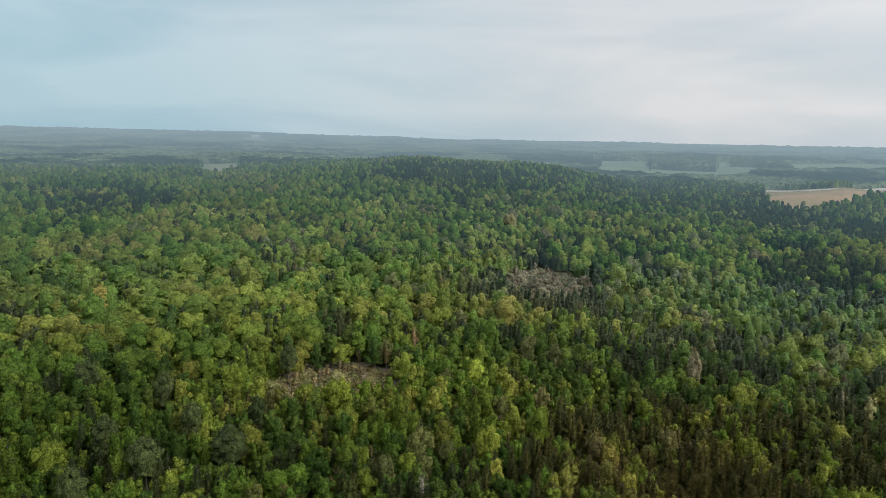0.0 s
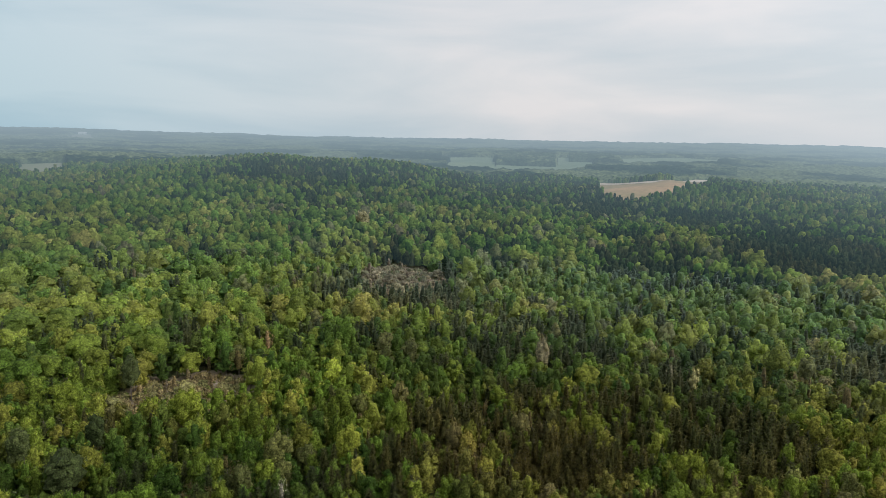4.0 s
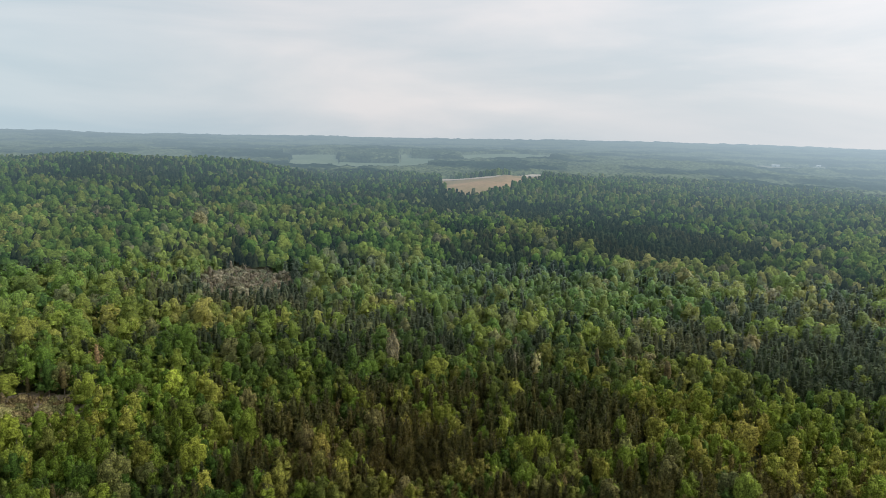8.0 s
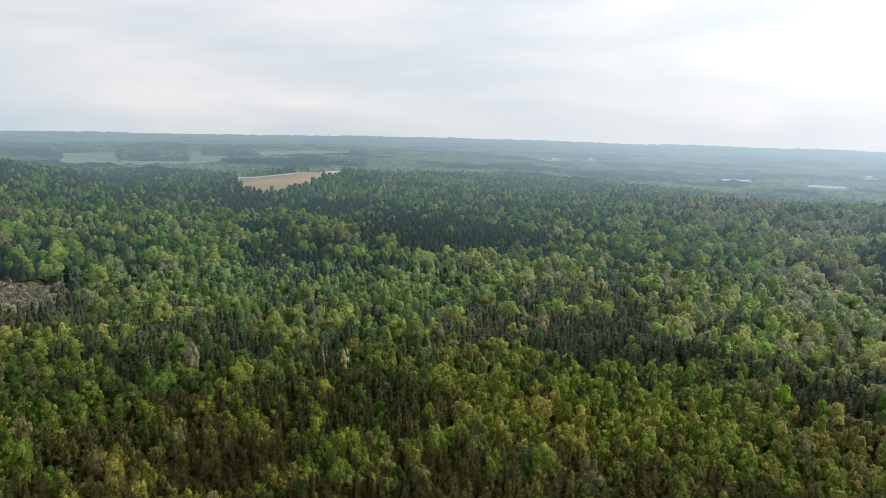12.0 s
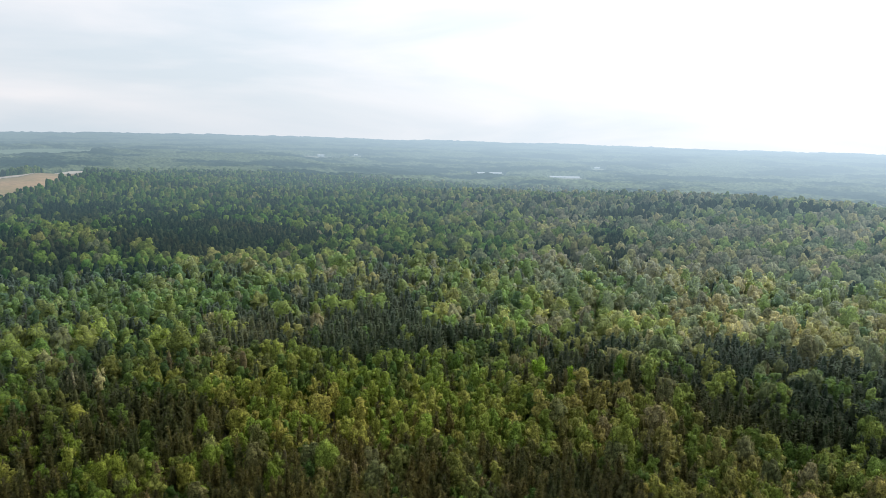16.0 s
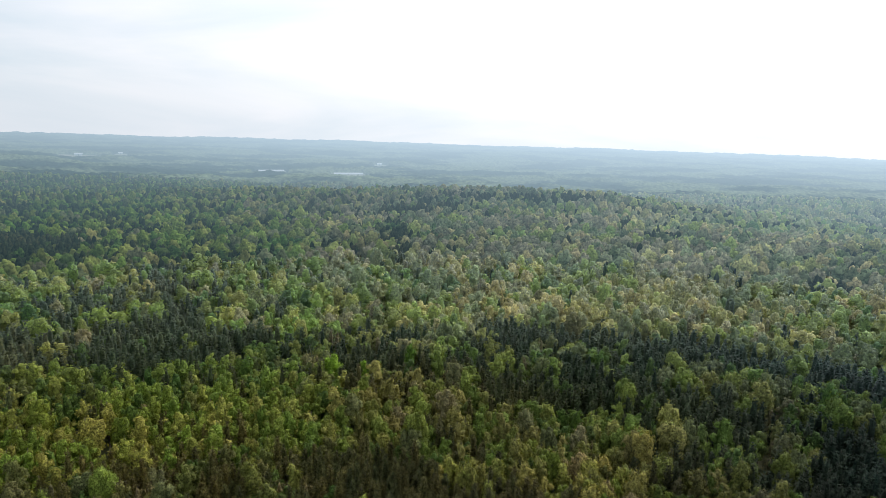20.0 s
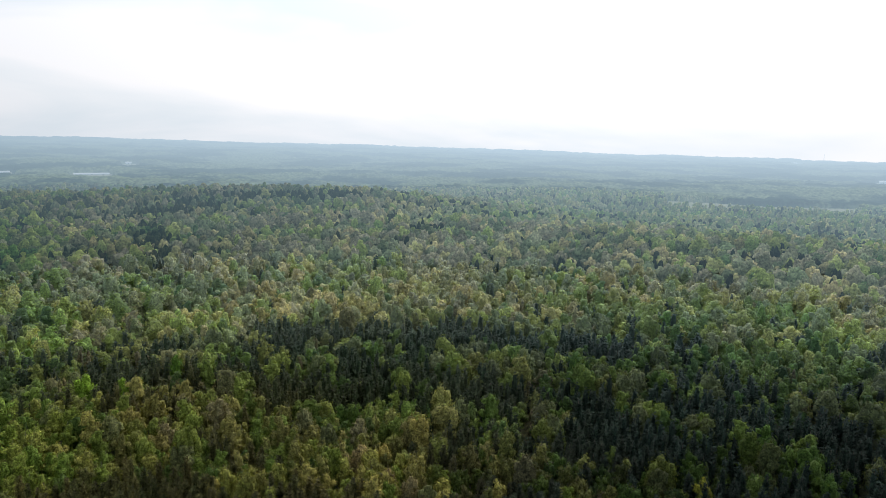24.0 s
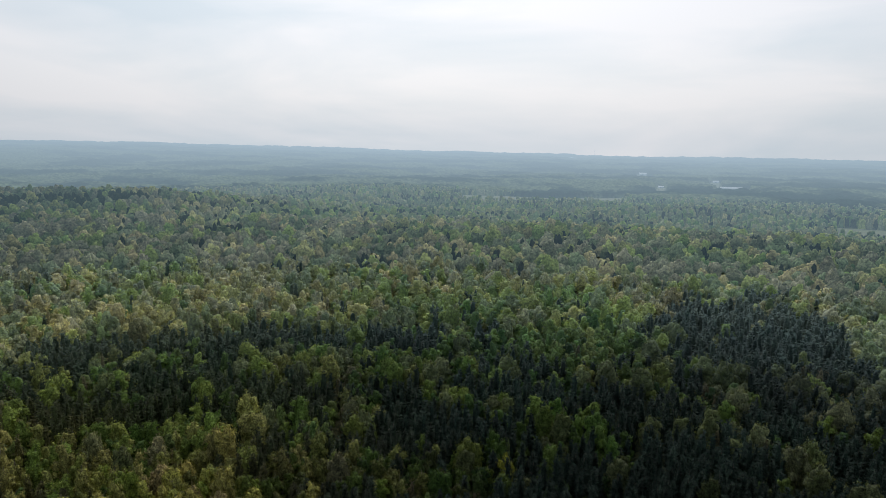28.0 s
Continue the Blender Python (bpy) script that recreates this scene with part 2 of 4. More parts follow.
def mesh_from(name, verts, quads, mats, mat_index=None, tints=None, smooth=False):
    me = bpy.data.meshes.new(name)
    nv, nf, c = len(verts), len(quads), quads.shape[1]
    me.vertices.add(nv)
    me.vertices.foreach_set("co", np.ascontiguousarray(verts, np.float32).ravel())
    me.loops.add(nf * c)
    me.loops.foreach_set("vertex_index", np.ascontiguousarray(quads, np.int32).ravel())
    me.polygons.add(nf)
    me.polygons.foreach_set("loop_start", np.arange(0, nf * c, c, dtype=np.int32))
    for m in mats:
        me.materials.append(m)
    if mat_index is not None:
        me.polygons.foreach_set("material_index", np.ascontiguousarray(mat_index, np.int32))
    if tints is not None:
        at = me.attributes.new("tint", "FLOAT_COLOR", "POINT")
        at.data.foreach_set("color", np.ascontiguousarray(tints, np.float32).ravel())
    if smooth:
        me.polygons.foreach_set("use_smooth", np.ones(nf, bool))
    me.update(calc_edges=True)
    return me


def sheet(name, az, r, lift, mats, keep=None, bumps=None):
    """A sheet over the land on a net of bearings and distances."""
    A, R = np.meshgrid(az, r)
    x, y = place(A, R)
    z = land(A, R) + lift
    if bumps is not None:
        z = z + bumps(x, y, A, R)
    n, m = A.shape
    v = np.stack([x, y, z], -1).reshape(-1, 3)
    i = np.arange(n * m).reshape(n, m)
    q = np.stack([i[:-1, :-1], i[:-1, 1:], i[1:, 1:], i[1:, :-1]], -1).reshape(-1, 4)
    if keep is not None:
        q = q[keep(A, R)[:-1, :-1].ravel() & keep(A, R)[1:, 1:].ravel()]
    return mesh_from(name, v, q, mats, smooth=True)


ground = new("ground", sheet("ground", np.linspace(180, -180, 241), np.r_[0.01, 15, 35, np.geomspace(60, 4960, 90)], 0, [ground_material(), ground_material(True)],
                              bumps=lambda x, y, A, R: (land(0.0, 150.0) - land(A, R)) * np.clip(1 - R / 125, 0, 1)))
ground.data.polygons.foreach_set("material_index", [int(p.center.x ** 2 + p.center.y ** 2 > 490000) for p in ground.data.polygons])
tagged(ground, "brown leaf-littered forest floor under rolling woods", "ground", kind="structure")
ground.data.flip_normals()

# ---- fields and clearings: corners by bearing and depression, set to fit the view ----
OPEN = []


def opening(corners):
    OPEN.append(np.array(corners, float))


def inside(az, r, poly):
    az, r = np.asarray(az, float), np.asarray(r, float)
    hit = np.zeros(np.broadcast(az, r).shape, bool)
    px, py = poly[:, 0], poly[:, 1]
    for k in range(len(poly)):
        a0, r0, a1, r1 = px[k], py[k], px[k - 1], py[k - 1]
        hit ^= ((r0 > r) != (r1 > r)) & (az < (a1 - a0) * (r - r0) / (r1 - r0 + 1e-9) + a0)
    return hit


def is_open(az, r, grow=0.0):
    out = np.zeros(np.broadcast(az, r).shape, bool)
    x, y = place(az, r)
    for p in OPEN:
        ragged = 0 if p[:, 1].max() > 700 else (value_noise(x, y, 11, 1) - 0.5) * 14
        out |= inside(az + ragged * 0.12, r + ragged, p)
    return out


def field(name, label, mat, corners, lift=1.3):
    """An open field over the land, inside its corners."""
    p = np.array([(a, reach(a, d, 0.0)) for a, d in corners])
    opening(p)
    near = p[:, 1].max() < 700
    az = np.linspace(p[:, 0].min() - 4 * near, p[:, 0].max() + 4 * near, 60)
    r = np.linspace(p[:, 1].min() - 20 * near, p[:, 1].max() + 20 * near, 60)
    ob = new(name, sheet(name, az, r, lift, [mat], keep=lambda A, R: np.any([is_open(A + da, R + dr) for da, dr in ((0, 0), (0, 8), (0, -8), (1.2, 0), (-1.2, 0))], axis=0) if near else inside(A, R, p)))
    ob.data.flip_normals()
    return tagged(ob, label, "field", kind="structure")


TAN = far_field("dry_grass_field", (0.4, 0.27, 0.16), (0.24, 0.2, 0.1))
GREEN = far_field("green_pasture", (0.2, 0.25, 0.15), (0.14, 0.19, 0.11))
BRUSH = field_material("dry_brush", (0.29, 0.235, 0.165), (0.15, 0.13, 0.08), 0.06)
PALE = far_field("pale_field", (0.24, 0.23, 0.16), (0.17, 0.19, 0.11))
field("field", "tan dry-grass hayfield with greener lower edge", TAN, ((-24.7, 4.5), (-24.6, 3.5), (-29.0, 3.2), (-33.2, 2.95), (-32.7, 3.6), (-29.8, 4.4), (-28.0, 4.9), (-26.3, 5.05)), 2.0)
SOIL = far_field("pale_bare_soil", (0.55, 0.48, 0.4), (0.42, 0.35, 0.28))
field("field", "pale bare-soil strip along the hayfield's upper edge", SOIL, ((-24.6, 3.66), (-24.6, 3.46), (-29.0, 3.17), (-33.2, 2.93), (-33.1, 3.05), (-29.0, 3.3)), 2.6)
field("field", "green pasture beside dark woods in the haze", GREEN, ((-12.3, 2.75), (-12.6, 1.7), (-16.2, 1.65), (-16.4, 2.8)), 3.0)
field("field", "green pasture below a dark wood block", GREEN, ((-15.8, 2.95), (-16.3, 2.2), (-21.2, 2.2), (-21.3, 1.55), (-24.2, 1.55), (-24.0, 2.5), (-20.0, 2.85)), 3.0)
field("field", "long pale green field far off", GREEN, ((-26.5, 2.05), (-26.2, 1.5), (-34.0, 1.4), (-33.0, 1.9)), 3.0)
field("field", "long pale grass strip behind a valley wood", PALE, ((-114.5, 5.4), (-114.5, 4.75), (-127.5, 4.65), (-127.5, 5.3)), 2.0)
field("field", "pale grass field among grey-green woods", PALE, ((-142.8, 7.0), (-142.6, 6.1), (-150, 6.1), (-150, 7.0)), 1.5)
field("field", "small pale grass clearing in the hill woods", PALE, ((19.4, 3.3), (19.1, 2.5), (16.2, 2.4), (16.5, 3.1), (18.0, 3.5)))
field("clearing", "brushy brown clearing with dry scrub", BRUSH, ((15.2, 19.9), (10, 19.5), (3.6, 19.6), (3.8, 21.9), (8.7, 23.2), (14.8, 22.4)))
field("clearing", "brown cut-over clearing with dead wood", BRUSH, ((-4.4, 11.8), (-6.5, 11.0), (-10.8, 11.0), (-12.6, 12.2), (-11.6, 13.8), (-8.0, 14.2), (-5.4, 13.6)))

CLEARED = OPEN[-2:]

# ---- farm buildings far off ----
def plain(name, colour, rough=0.6, metal=0.0, far=True):
    m, n, l, b = material(name, rough)
    l.new(mixed(n, l, colour, noise_colour(n, l, 0.7, ((0.3, (0.8, 0.8, 0.8)), (0.7, (1.1, 1.1, 1.1)))), 1.0, "MULTIPLY"), b.inputs["Base Color"])
    b.inputs["Metallic"].default_value = metal
    # far buildings carry the haze as glow too
    if far:
        haze_glow(n, l, b)
    return m


WHITE, ROOF, DOOR = plain("white_painted_metal", (0.82, 0.82, 0.8)), plain("pale_sheet_roof", (0.68, 0.7, 0.71), 0.5), plain("grey_shed_door", (0.25, 0.26, 0.27))


def part(name, verts, faces, mat, parent):
    me = bpy.data.meshes.new(name)
    me.from_pydata(verts, [], faces)
    me.materials.append(mat)
    ob = new(name, me)
    ob.parent = parent
    return ob


def box(x0, y0, z0, x1, y1, z1):
    v = [(x, y, z) for z in (z0, z1) for y in (y0, y1) for x in (x0, x1)]
    return v, [(0, 2, 3, 1), (4, 5, 7, 6), (0, 1, 5, 4), (1, 3, 7, 5), (3, 2, 6, 7), (2, 0, 4, 6)]


def farm(name, label, az, down, length, depth, height, yard=340, wide=40, turn=0.0):
    """A pitched-roof shed, behind ground opened so it shows over the trees."""
    r = reach(az, down, 0.0)
    half = math.degrees((length / 2 + wide) / r)
    opening(((az - half, r - yard), (az + half, r - yard), (az + half * 0.8, r + 45), (az - half * 0.8, r + 45)))
    p = OPEN[-1]
    a, b = np.linspace(p[:, 0].min(), p[:, 0].max(), 24), np.linspace(p[:, 1].min(), p[:, 1].max(), 24)
    yard_ob = new("yard", sheet("yard", a, b, 1.5, [PALE], keep=lambda A, R: inside(A, R, p)))
    yard_ob.data.flip_normals()
    tagged(yard_ob, "pale mown yard round far farm buildings", "yard", kind="structure")
    x, y = place(az, r)
    shed = new(name)
    shed.matrix_world = pose(x, y, float(land(az, r)), 0, 0, az + turn)
    tagged(shed, label, "building")
    h, w = length / 2, depth / 2
    part("wall", *box(-h, -w, -1.5, h, w, height), WHITE, shed)
    e, t = 0.8, height + depth * 0.26
    v = [(-h - e, -w - e, height - 0.2), (h + e, -w - e, height - 0.2), (h + e, 0, t), (-h - e, 0, t), (-h - e, w + e, height - 0.2), (h + e, w + e, height - 0.2)]
    v += [(a, b, c + 0.25) for a, b, c in v]
    part("roof", v, [(0, 3, 2, 1), (3, 4, 5, 2), (6, 7, 8, 9), (9, 8, 11, 10), (0, 1, 7, 6), (4, 10, 11, 5), (0, 6, 9, 3), (3, 9, 10, 4), (1, 2, 8, 7), (2, 5, 11, 8)], ROOF, shed)
    for k in range(max(1, int(length // 22))):
        c = -h + (k + 0.5) * length / max(1, int(length // 22))
        part("door", *box(c - 2, -w - 0.12, -1, c + 2, -w - 0.004, height * 0.75), DOOR, shed)


farm("barn", "long white barn on a far wooded ridge", 15.1, 0.36, 40, 18, 10, 600)
farm("farm_house", "white farm building at the edge of a pale field", -50.2, 1.75, 26, 12, 7, 360, 60)
farm("farm_house", "small white farm house in hazy woods", -53.0, 1.65, 14, 10, 6, 300, 20)
farm("barn", "small pale barn beside a far green field", -28.9, 1.1, 22, 12, 7, 400, 30)
farm("poultry_house", "long low pale-roofed poultry house", -63.9, 2.95, 75, 12, 3, 300, 20)
farm("poultry_house", "long low pale-roofed poultry house", -70.0, 3.15, 85, 12, 3, 300, 20)
farm("farm_house", "white house among bare trees in the haze", -72.5, 2.4, 18, 11, 7, 300, 20)
farm("barn", "bright white metal barn in a wooded valley", -129.0, 2.8, 26, 15, 8, 330, 14)
farm("farm_house", "small white house among grey-green woods", -130.4, 3.75, 13, 9, 5, 240, 10)
farm("poultry_house", "long low white poultry house in a valley", -135.6, 3.65, 60, 13, 4.5, 240, 16)
farm("farm_house", "white farm house near low sheds", -134.4, 3.2, 18, 10, 6, 240, 10)
farm("barn", "small white barn below a far ridge", -123.4, 1.6, 20, 12, 7, 420, 14)

STEEL = plain("grey_steel", (0.35, 0.36, 0.38), 0.5, 0.6)
mast_r = 4300.0
mx, my = place(-125.2, mast_r)
mast = new("radio_mast")
mast.matrix_world = pose(mx, my, float(land(-125.2, mast_r)))
tagged(mast, "thin grey lattice radio mast on the ridge", "mast")
for k in range(3):
    c, d = 1.3 * math.cos(k * 2.094), 1.3 * math.sin(k * 2.094)
    part("leg", *box(c - 0.15, d - 0.15, -1, c + 0.15, d + 0.15, 62), STEEL, mast)
for k in range(15):
    part("brace", *box(-1.4, -0.1, 2 + k * 4, 1.4, 0.1, 2.25 + k * 4), STEEL, mast)

# ---- stands of trees ----
SPECIES = ("pine", "poplar", "gum", "oak", "grey", "bare")
STANDS = []


def stand(mix, az, down, half_az, half_down, soft=0.35):
    """A patch of woods with its own mix of kinds, round a bearing and a depression."""
    r0, r1, r2 = (reach(az, d, 13.0) for d in (down + half_down, down, max(down - half_down, 0.3)))
    STANDS.append((np.array(mix, float) / sum(mix), az, half_az, r0, r1, r2, soft))


def mixture(az, r, x, y):
    near, left = np.clip((330 - r) / 80, 0, 1), np.clip((az + 8) / 16, 0, 1)
    right = np.clip((-az - 55) / 25, 0, 1)
    b = {}
    near_mid = np.array((0.62, 0.06, 0.26, 0.01, 0.01, 0.04))
    near_left = np.array((0.16, 0.46, 0.24, 0.06, 0.02, 0.06))
    near_right = np.array((0.5, 0.24, 0.12, 0.06, 0.04, 0.04))
    far_left = np.array((0.1, 0.3, 0.16, 0.38, 0.02, 0.04))
    far_mid = np.array((0.26, 0.26, 0.26, 0.16, 0.04, 0.02))
    far_right = np.array((0.1, 0.13, 0.14, 0.18, 0.41, 0.04))
    mid = 1 - left - right
    n = near_left * left[:, None] + near_mid * mid[:, None] + near_right * right[:, None]
    f = far_left * left[:, None] + far_mid * mid[:, None] + far_right * right[:, None]
    p = n * near[:, None] + f * (1 - near[:, None])
    lump = value_noise(x, y, 58, 0) + 0.6 * value_noise(x, y, 21, 1)
    p[:, 0] *= np.clip((lump - 0.55) * 5, 0.1, 3.0)
    p[:, 1] *= np.clip((1.0 - lump) * 5, 0.2, 3.0)
    p[:, 5] *= np.clip((value_noise(x, y, 30, 4) - 0.5) * 8, 0.1, 3)
    ragged = (value_noise(x, y, 26, 2) - 0.5) * 0.9 + (value_noise(x, y, 9, 3) - 0.5) * 0.5
    for mix, a, ha, r0, r1, r2, soft in STANDS:
        dr = np.where(r < r1, (r1 - r) / (r1 - r0 + 1), (r - r1) / (r2 - r1 + 1))
        d = np.hypot((az - a) / ha, dr) + ragged * 0.5
        w = np.clip((1.0 - d) / soft, 0, 1)[:, None]
        p = p * (1 - w) + mix * w
    return p / p.sum(1, keepdims=True)


PINES, DARKP = (0.84, 0.05, 0.06, 0.01, 0.03, 0.01), (0.82, 0.03, 0.02, 0, 0.07, 0.06)
PINEMIX, BROWNP = (0.62, 0.12, 0.18, 0.04, 0.02, 0.02), (0.66, 0.16, 0.07, 0.02, 0.03, 0.06)
DARKMIX = (0.28, 0.14, 0.26, 0.26, 0.05, 0.01)
BRIGHT, OAKS, GREYS, LEFTMIX = (0.06, 0.66, 0.18, 0.06, 0.02, 0.02), (0.06, 0.14, 0.08, 0.69, 0.01, 0.02), (0.08, 0.18, 0.14, 0.18, 0.38, 0.04), (0.14, 0.5, 0.26, 0.05, 0, 0.05)
stand(OAKS, 24.6, 9.9, 10.5, 3.4)
stand(PINEMIX, 25.1, 5.0, 6.8, 1.5)
stand(PINES, -0.2, 2.9, 9.6, 1.1)
stand(PINEMIX, -17.8, 4.2, 8.0, 1.4)
stand(PINES, -25.4, 5.1, 5.2, 1.0)
stand(PINES, -33.5, 5.7, 6.0, 0.9)
stand(BRIGHT, 1.1, 7.5, 9.3, 2.8)
stand(DARKP, -8.3, 11.7, 7.6, 1.9)
stand(BRIGHT, -19.5, 11.4, 5.3, 1.3)
stand(PINEMIX, -28.8, 9.2, 4.2, 2.4)
stand(PINEMIX, -26.1, 22.8, 9.4, 3.4)
stand(BRIGHT, 1.0, 16.6, 11.9, 1.8)
stand(LEFTMIX, 25.7, 21.9, 11.3, 5.3)
stand(BRIGHT, -35.1, 12.5, 7.2, 1.8)
stand(BROWNP, -17.0, 24.0, 19.5, 3.7)
stand(BRIGHT, -48.2, 22.1, 10.5, 3.7)
stand(GREYS, -82.4, 9.6, 15.3, 4.0)
stand(DARKMIX, -54.5, 5.6, 9.5, 3.2)
stand(DARKMIX, -52.5, 9.5, 6.5, 2.0)

stand(PINES, -38.9, 6.7, 4.7, 0.9)
stand(PINES, -46.6, 7.5, 4.9, 1.1)
stand(OAKS, 20.0, 14.0, 9.0, 3.8)
stand(PINES, -49.7, 15.2, 8.8, 1.5)
stand(BRIGHT, -42.0, 11.6, 5.5, 1.2)
stand(PINES, -56.0, 16.1, 9.1, 1.3)
stand(PINES, -70.3, 15.9, 9.3, 0.9)
stand(PINES, -85.4, 15.9, 9.0, 1.4)
stand(BRIGHT, -65.5, 14.4, 3.8, 0.9)
stand(BRIGHT, -74.4, 22.2, 18.6, 2.2)
stand(BROWNP, -42.1, 25.2, 14.7, 2.4)
stand(PINEMIX, -87.0, 25.3, 13.2, 1.8)
stand(PINES, -97.1, 16.1, 11.6, 1.0)
stand(BROWNP, -87.7, 18.2, 8.0, 1.6)
stand(BROWNP, -85.7, 23.6, 8.4, 3.1)
stand(DARKP, -130.8, 23.3, 17.5, 4.2)
stand(PINES, -138.6, 14.6, 8.3, 3.1)
stand(BRIGHT, -123.5, 15.9, 7.2, 2.0)
stand(PINES, -85.8, 4.6, 7.4, 0.4)
stand((0.34, 0.2, 0.36, 0.05, 0.0, 0.05), -24.0, 18.0, 10.0, 1.9)

STRIP = (0.98, 0.01, 0.01, 0, 0, 0)
RIPE, OLIVE = (0.08, 0.36, 0.16, 0.26, 0.12, 0.02), (0.2, 0.52, 0.1, 0.1, 0.05, 0.03)
stand(STRIP, -42.5, 7.7, 10.5, 1.5, 0.3)
stand(RIPE, -97, 13.0, 17.0, 1.8)
stand(RIPE, -117, 13.3, 12.0, 1.8)
stand(BROWNP, -80, 17.9, 17.0, 2.2)
stand(STRIP, -97, 15.7, 15.0, 1.2)
stand(RIPE, -107.5, 18.2, 11.0, 1.4)
stand(OLIVE, -88.0, 24.5, 14.0, 3.0)
stand(RIPE, -84, 21.8, 14.0, 1.5)
stand((0.62, 0.16, 0.08, 0.05, 0.06, 0.03), -117, 22.8, 17.0, 3.6)
stand(DARKP, -140, 20.5, 11.0, 6.5)
stand(STRIP, -138.5, 14.2, 9.0, 3.0)
stand(PINES, -75.5, 5.5, 3.5, 0.9)
stand(PINEMIX, -73.5, 8.9, 1.8, 2.6)

KIND = {}
KIND["pine"] = dict(h=(12.2, 14.8), rad=(2.2, 3.0), base=0.1, tint=((0.036, 0.058, 0.033), (0.06, 0.074, 0.038), (0.115, 0.104, 0.046)))
KIND["poplar"] = dict(h=(12.5, 16.5), rad=(2.3, 3.2), base=0.26, tint=((0.1, 0.185, 0.042), (0.17, 0.235, 0.056), (0.27, 0.265, 0.096)))
KIND["gum"] = dict(h=(12, 15.5), rad=(2.4, 3.4), base=0.24, tint=((0.052, 0.105, 0.031), (0.09, 0.145, 0.044), (0.16, 0.165, 0.066)))
KIND["oak"] = dict(h=(14.5, 17.5), rad=(4.8, 6.8), base=0.34, tint=((0.1, 0.18, 0.04), (0.185, 0.235, 0.055), (0.265, 0.25, 0.095)))
# its grey is partly new leaf, partly haze put into the sunward woods
KIND["grey"] = dict(h=(14, 17), rad=(4.6, 6.6), base=0.34, tint=((0.12, 0.145, 0.065), (0.165, 0.185, 0.1), (0.24, 0.21, 0.135)))
KIND["bare"] = dict(h=(11, 15), rad=(2.0, 3.2), base=0.34, tint=((0.14, 0.125, 0.078), (0.16, 0.145, 0.1), (0.23, 0.195, 0.13)))
KIND["old_pine"] = dict(h=(16, 18.5), rad=(3.6, 5.0), base=0.45, tint=((0.05, 0.058, 0.026),))
SPREAD = {"pine": (1.0, 1.5, 1.9), "poplar": (1.05, 1.54, 1.9), "gum": (1.05, 1.54, 1.9), "oak": (0.7, 1.08, 1.12), "grey": (0.68, 1.04, 1.12), "bare": (0.95, 1.4, 1.6)}


def spread(kind, r):
    """Crown width: further out hardwoods are older, pines widened to fit the view."""
    return np.interp(r, (180, 330, 900), SPREAD[kind])


def outline(kind, h):
    """Width of the crown, 0 to 1, from its base (h = 0) to its top (h = 1)."""
    if kind == "pine":
        return np.maximum(1 - h, 0.0) ** 0.45 * (0.7 + 0.3 * np.minimum(1, h * 4)) + 0.04
    if kind in ("poplar", "bare"):
        return np.sqrt(np.maximum(1 - np.abs((h - 0.38) / 0.64) ** 2.3, 0.03))
    if kind == "gum":
        return np.sqrt(np.maximum(1 - np.abs((h - 0.36) / 0.66) ** 2.0, 0.03))
    return np.sqrt(np.maximum(1 - h**2.2, 0.03)) * (0.7 + 0.3 * np.minimum(1, h * 3))


def puff(low, high):
    """A rounded clump, open below: its rim, a ring nearer the top and a flat cap."""
    a, b = np.arange(low) / low * 2 * np.pi, (np.arange(high) + 0.4) / high * 2 * np.pi
    v = np.concatenate([np.stack([np.cos(a), np.sin(a), 0 * a - 0.4], 1), np.stack([0.7 * np.cos(b), 0.7 * np.sin(b), 0 * b + 0.66], 1)])
    f, p, q = [], 0, 0
    while p < low or q < high:
        if q >= high or (p < low and (p + 1) / low <= (q + 1) / high + 0.01):
            f.append((p % low, (p + 1) % low, low + q % high))
            p += 1
        else:
            f.append((p % low, low + (q + 1) % high, low + q % high))
            q += 1
    return v, np.array(f + [(low, low + k, low + k + 1) for k in range(1, high - 1)])


PUFF = {False: puff(6, 4), True: puff(5, 3)}


def core_shape(kind, lo, hi, rad, wide, rows, seg, g):
    """The dense inside of a crown, uneven all round."""
    hs = np.sin(np.linspace(0.03, 0.74, rows) * np.pi / 2) if kind != "pine" else np.linspace(0.2, 0.9, rows)
    t = np.arange(seg) / seg * 2 * np.pi
    prof = outline(kind, hs)[:, None] * rad * wide * (0.76 + 0.48 * g.random((rows, seg)))
    prof = prof * (1 + 0.18 * np.sin(t * int(g.integers(2, 4)) + g.random() * 6)[None])
    tw = t[None] + (np.arange(rows) % 2)[:, None] * np.pi / seg + (g.random((rows, seg)) - 0.5) * 2.0 / seg
    zc = lo + (hi - lo) * (hs[:, None] * 0.97 + (g.random((rows, seg)) - 0.5) * 0.5 / rows)
    v = np.stack([np.cos(tw) * prof, np.sin(tw) * prof, zc], -1).reshape(-1, 3)
    i = np.arange(rows * seg).reshape(rows, seg)
    j = np.roll(i, -1, 1)
    q = np.stack([i[:-1], j[:-1], j[1:], i[1:]], -1).reshape(-1, 4)
    top = np.array([[0, 0, hi]])
    return np.concatenate([v, top]), np.concatenate([q[:, (0, 1, 2)], q[:, (0, 2, 3)], np.stack([i[-1], j[-1], np.full(seg, rows * seg)], 1)])


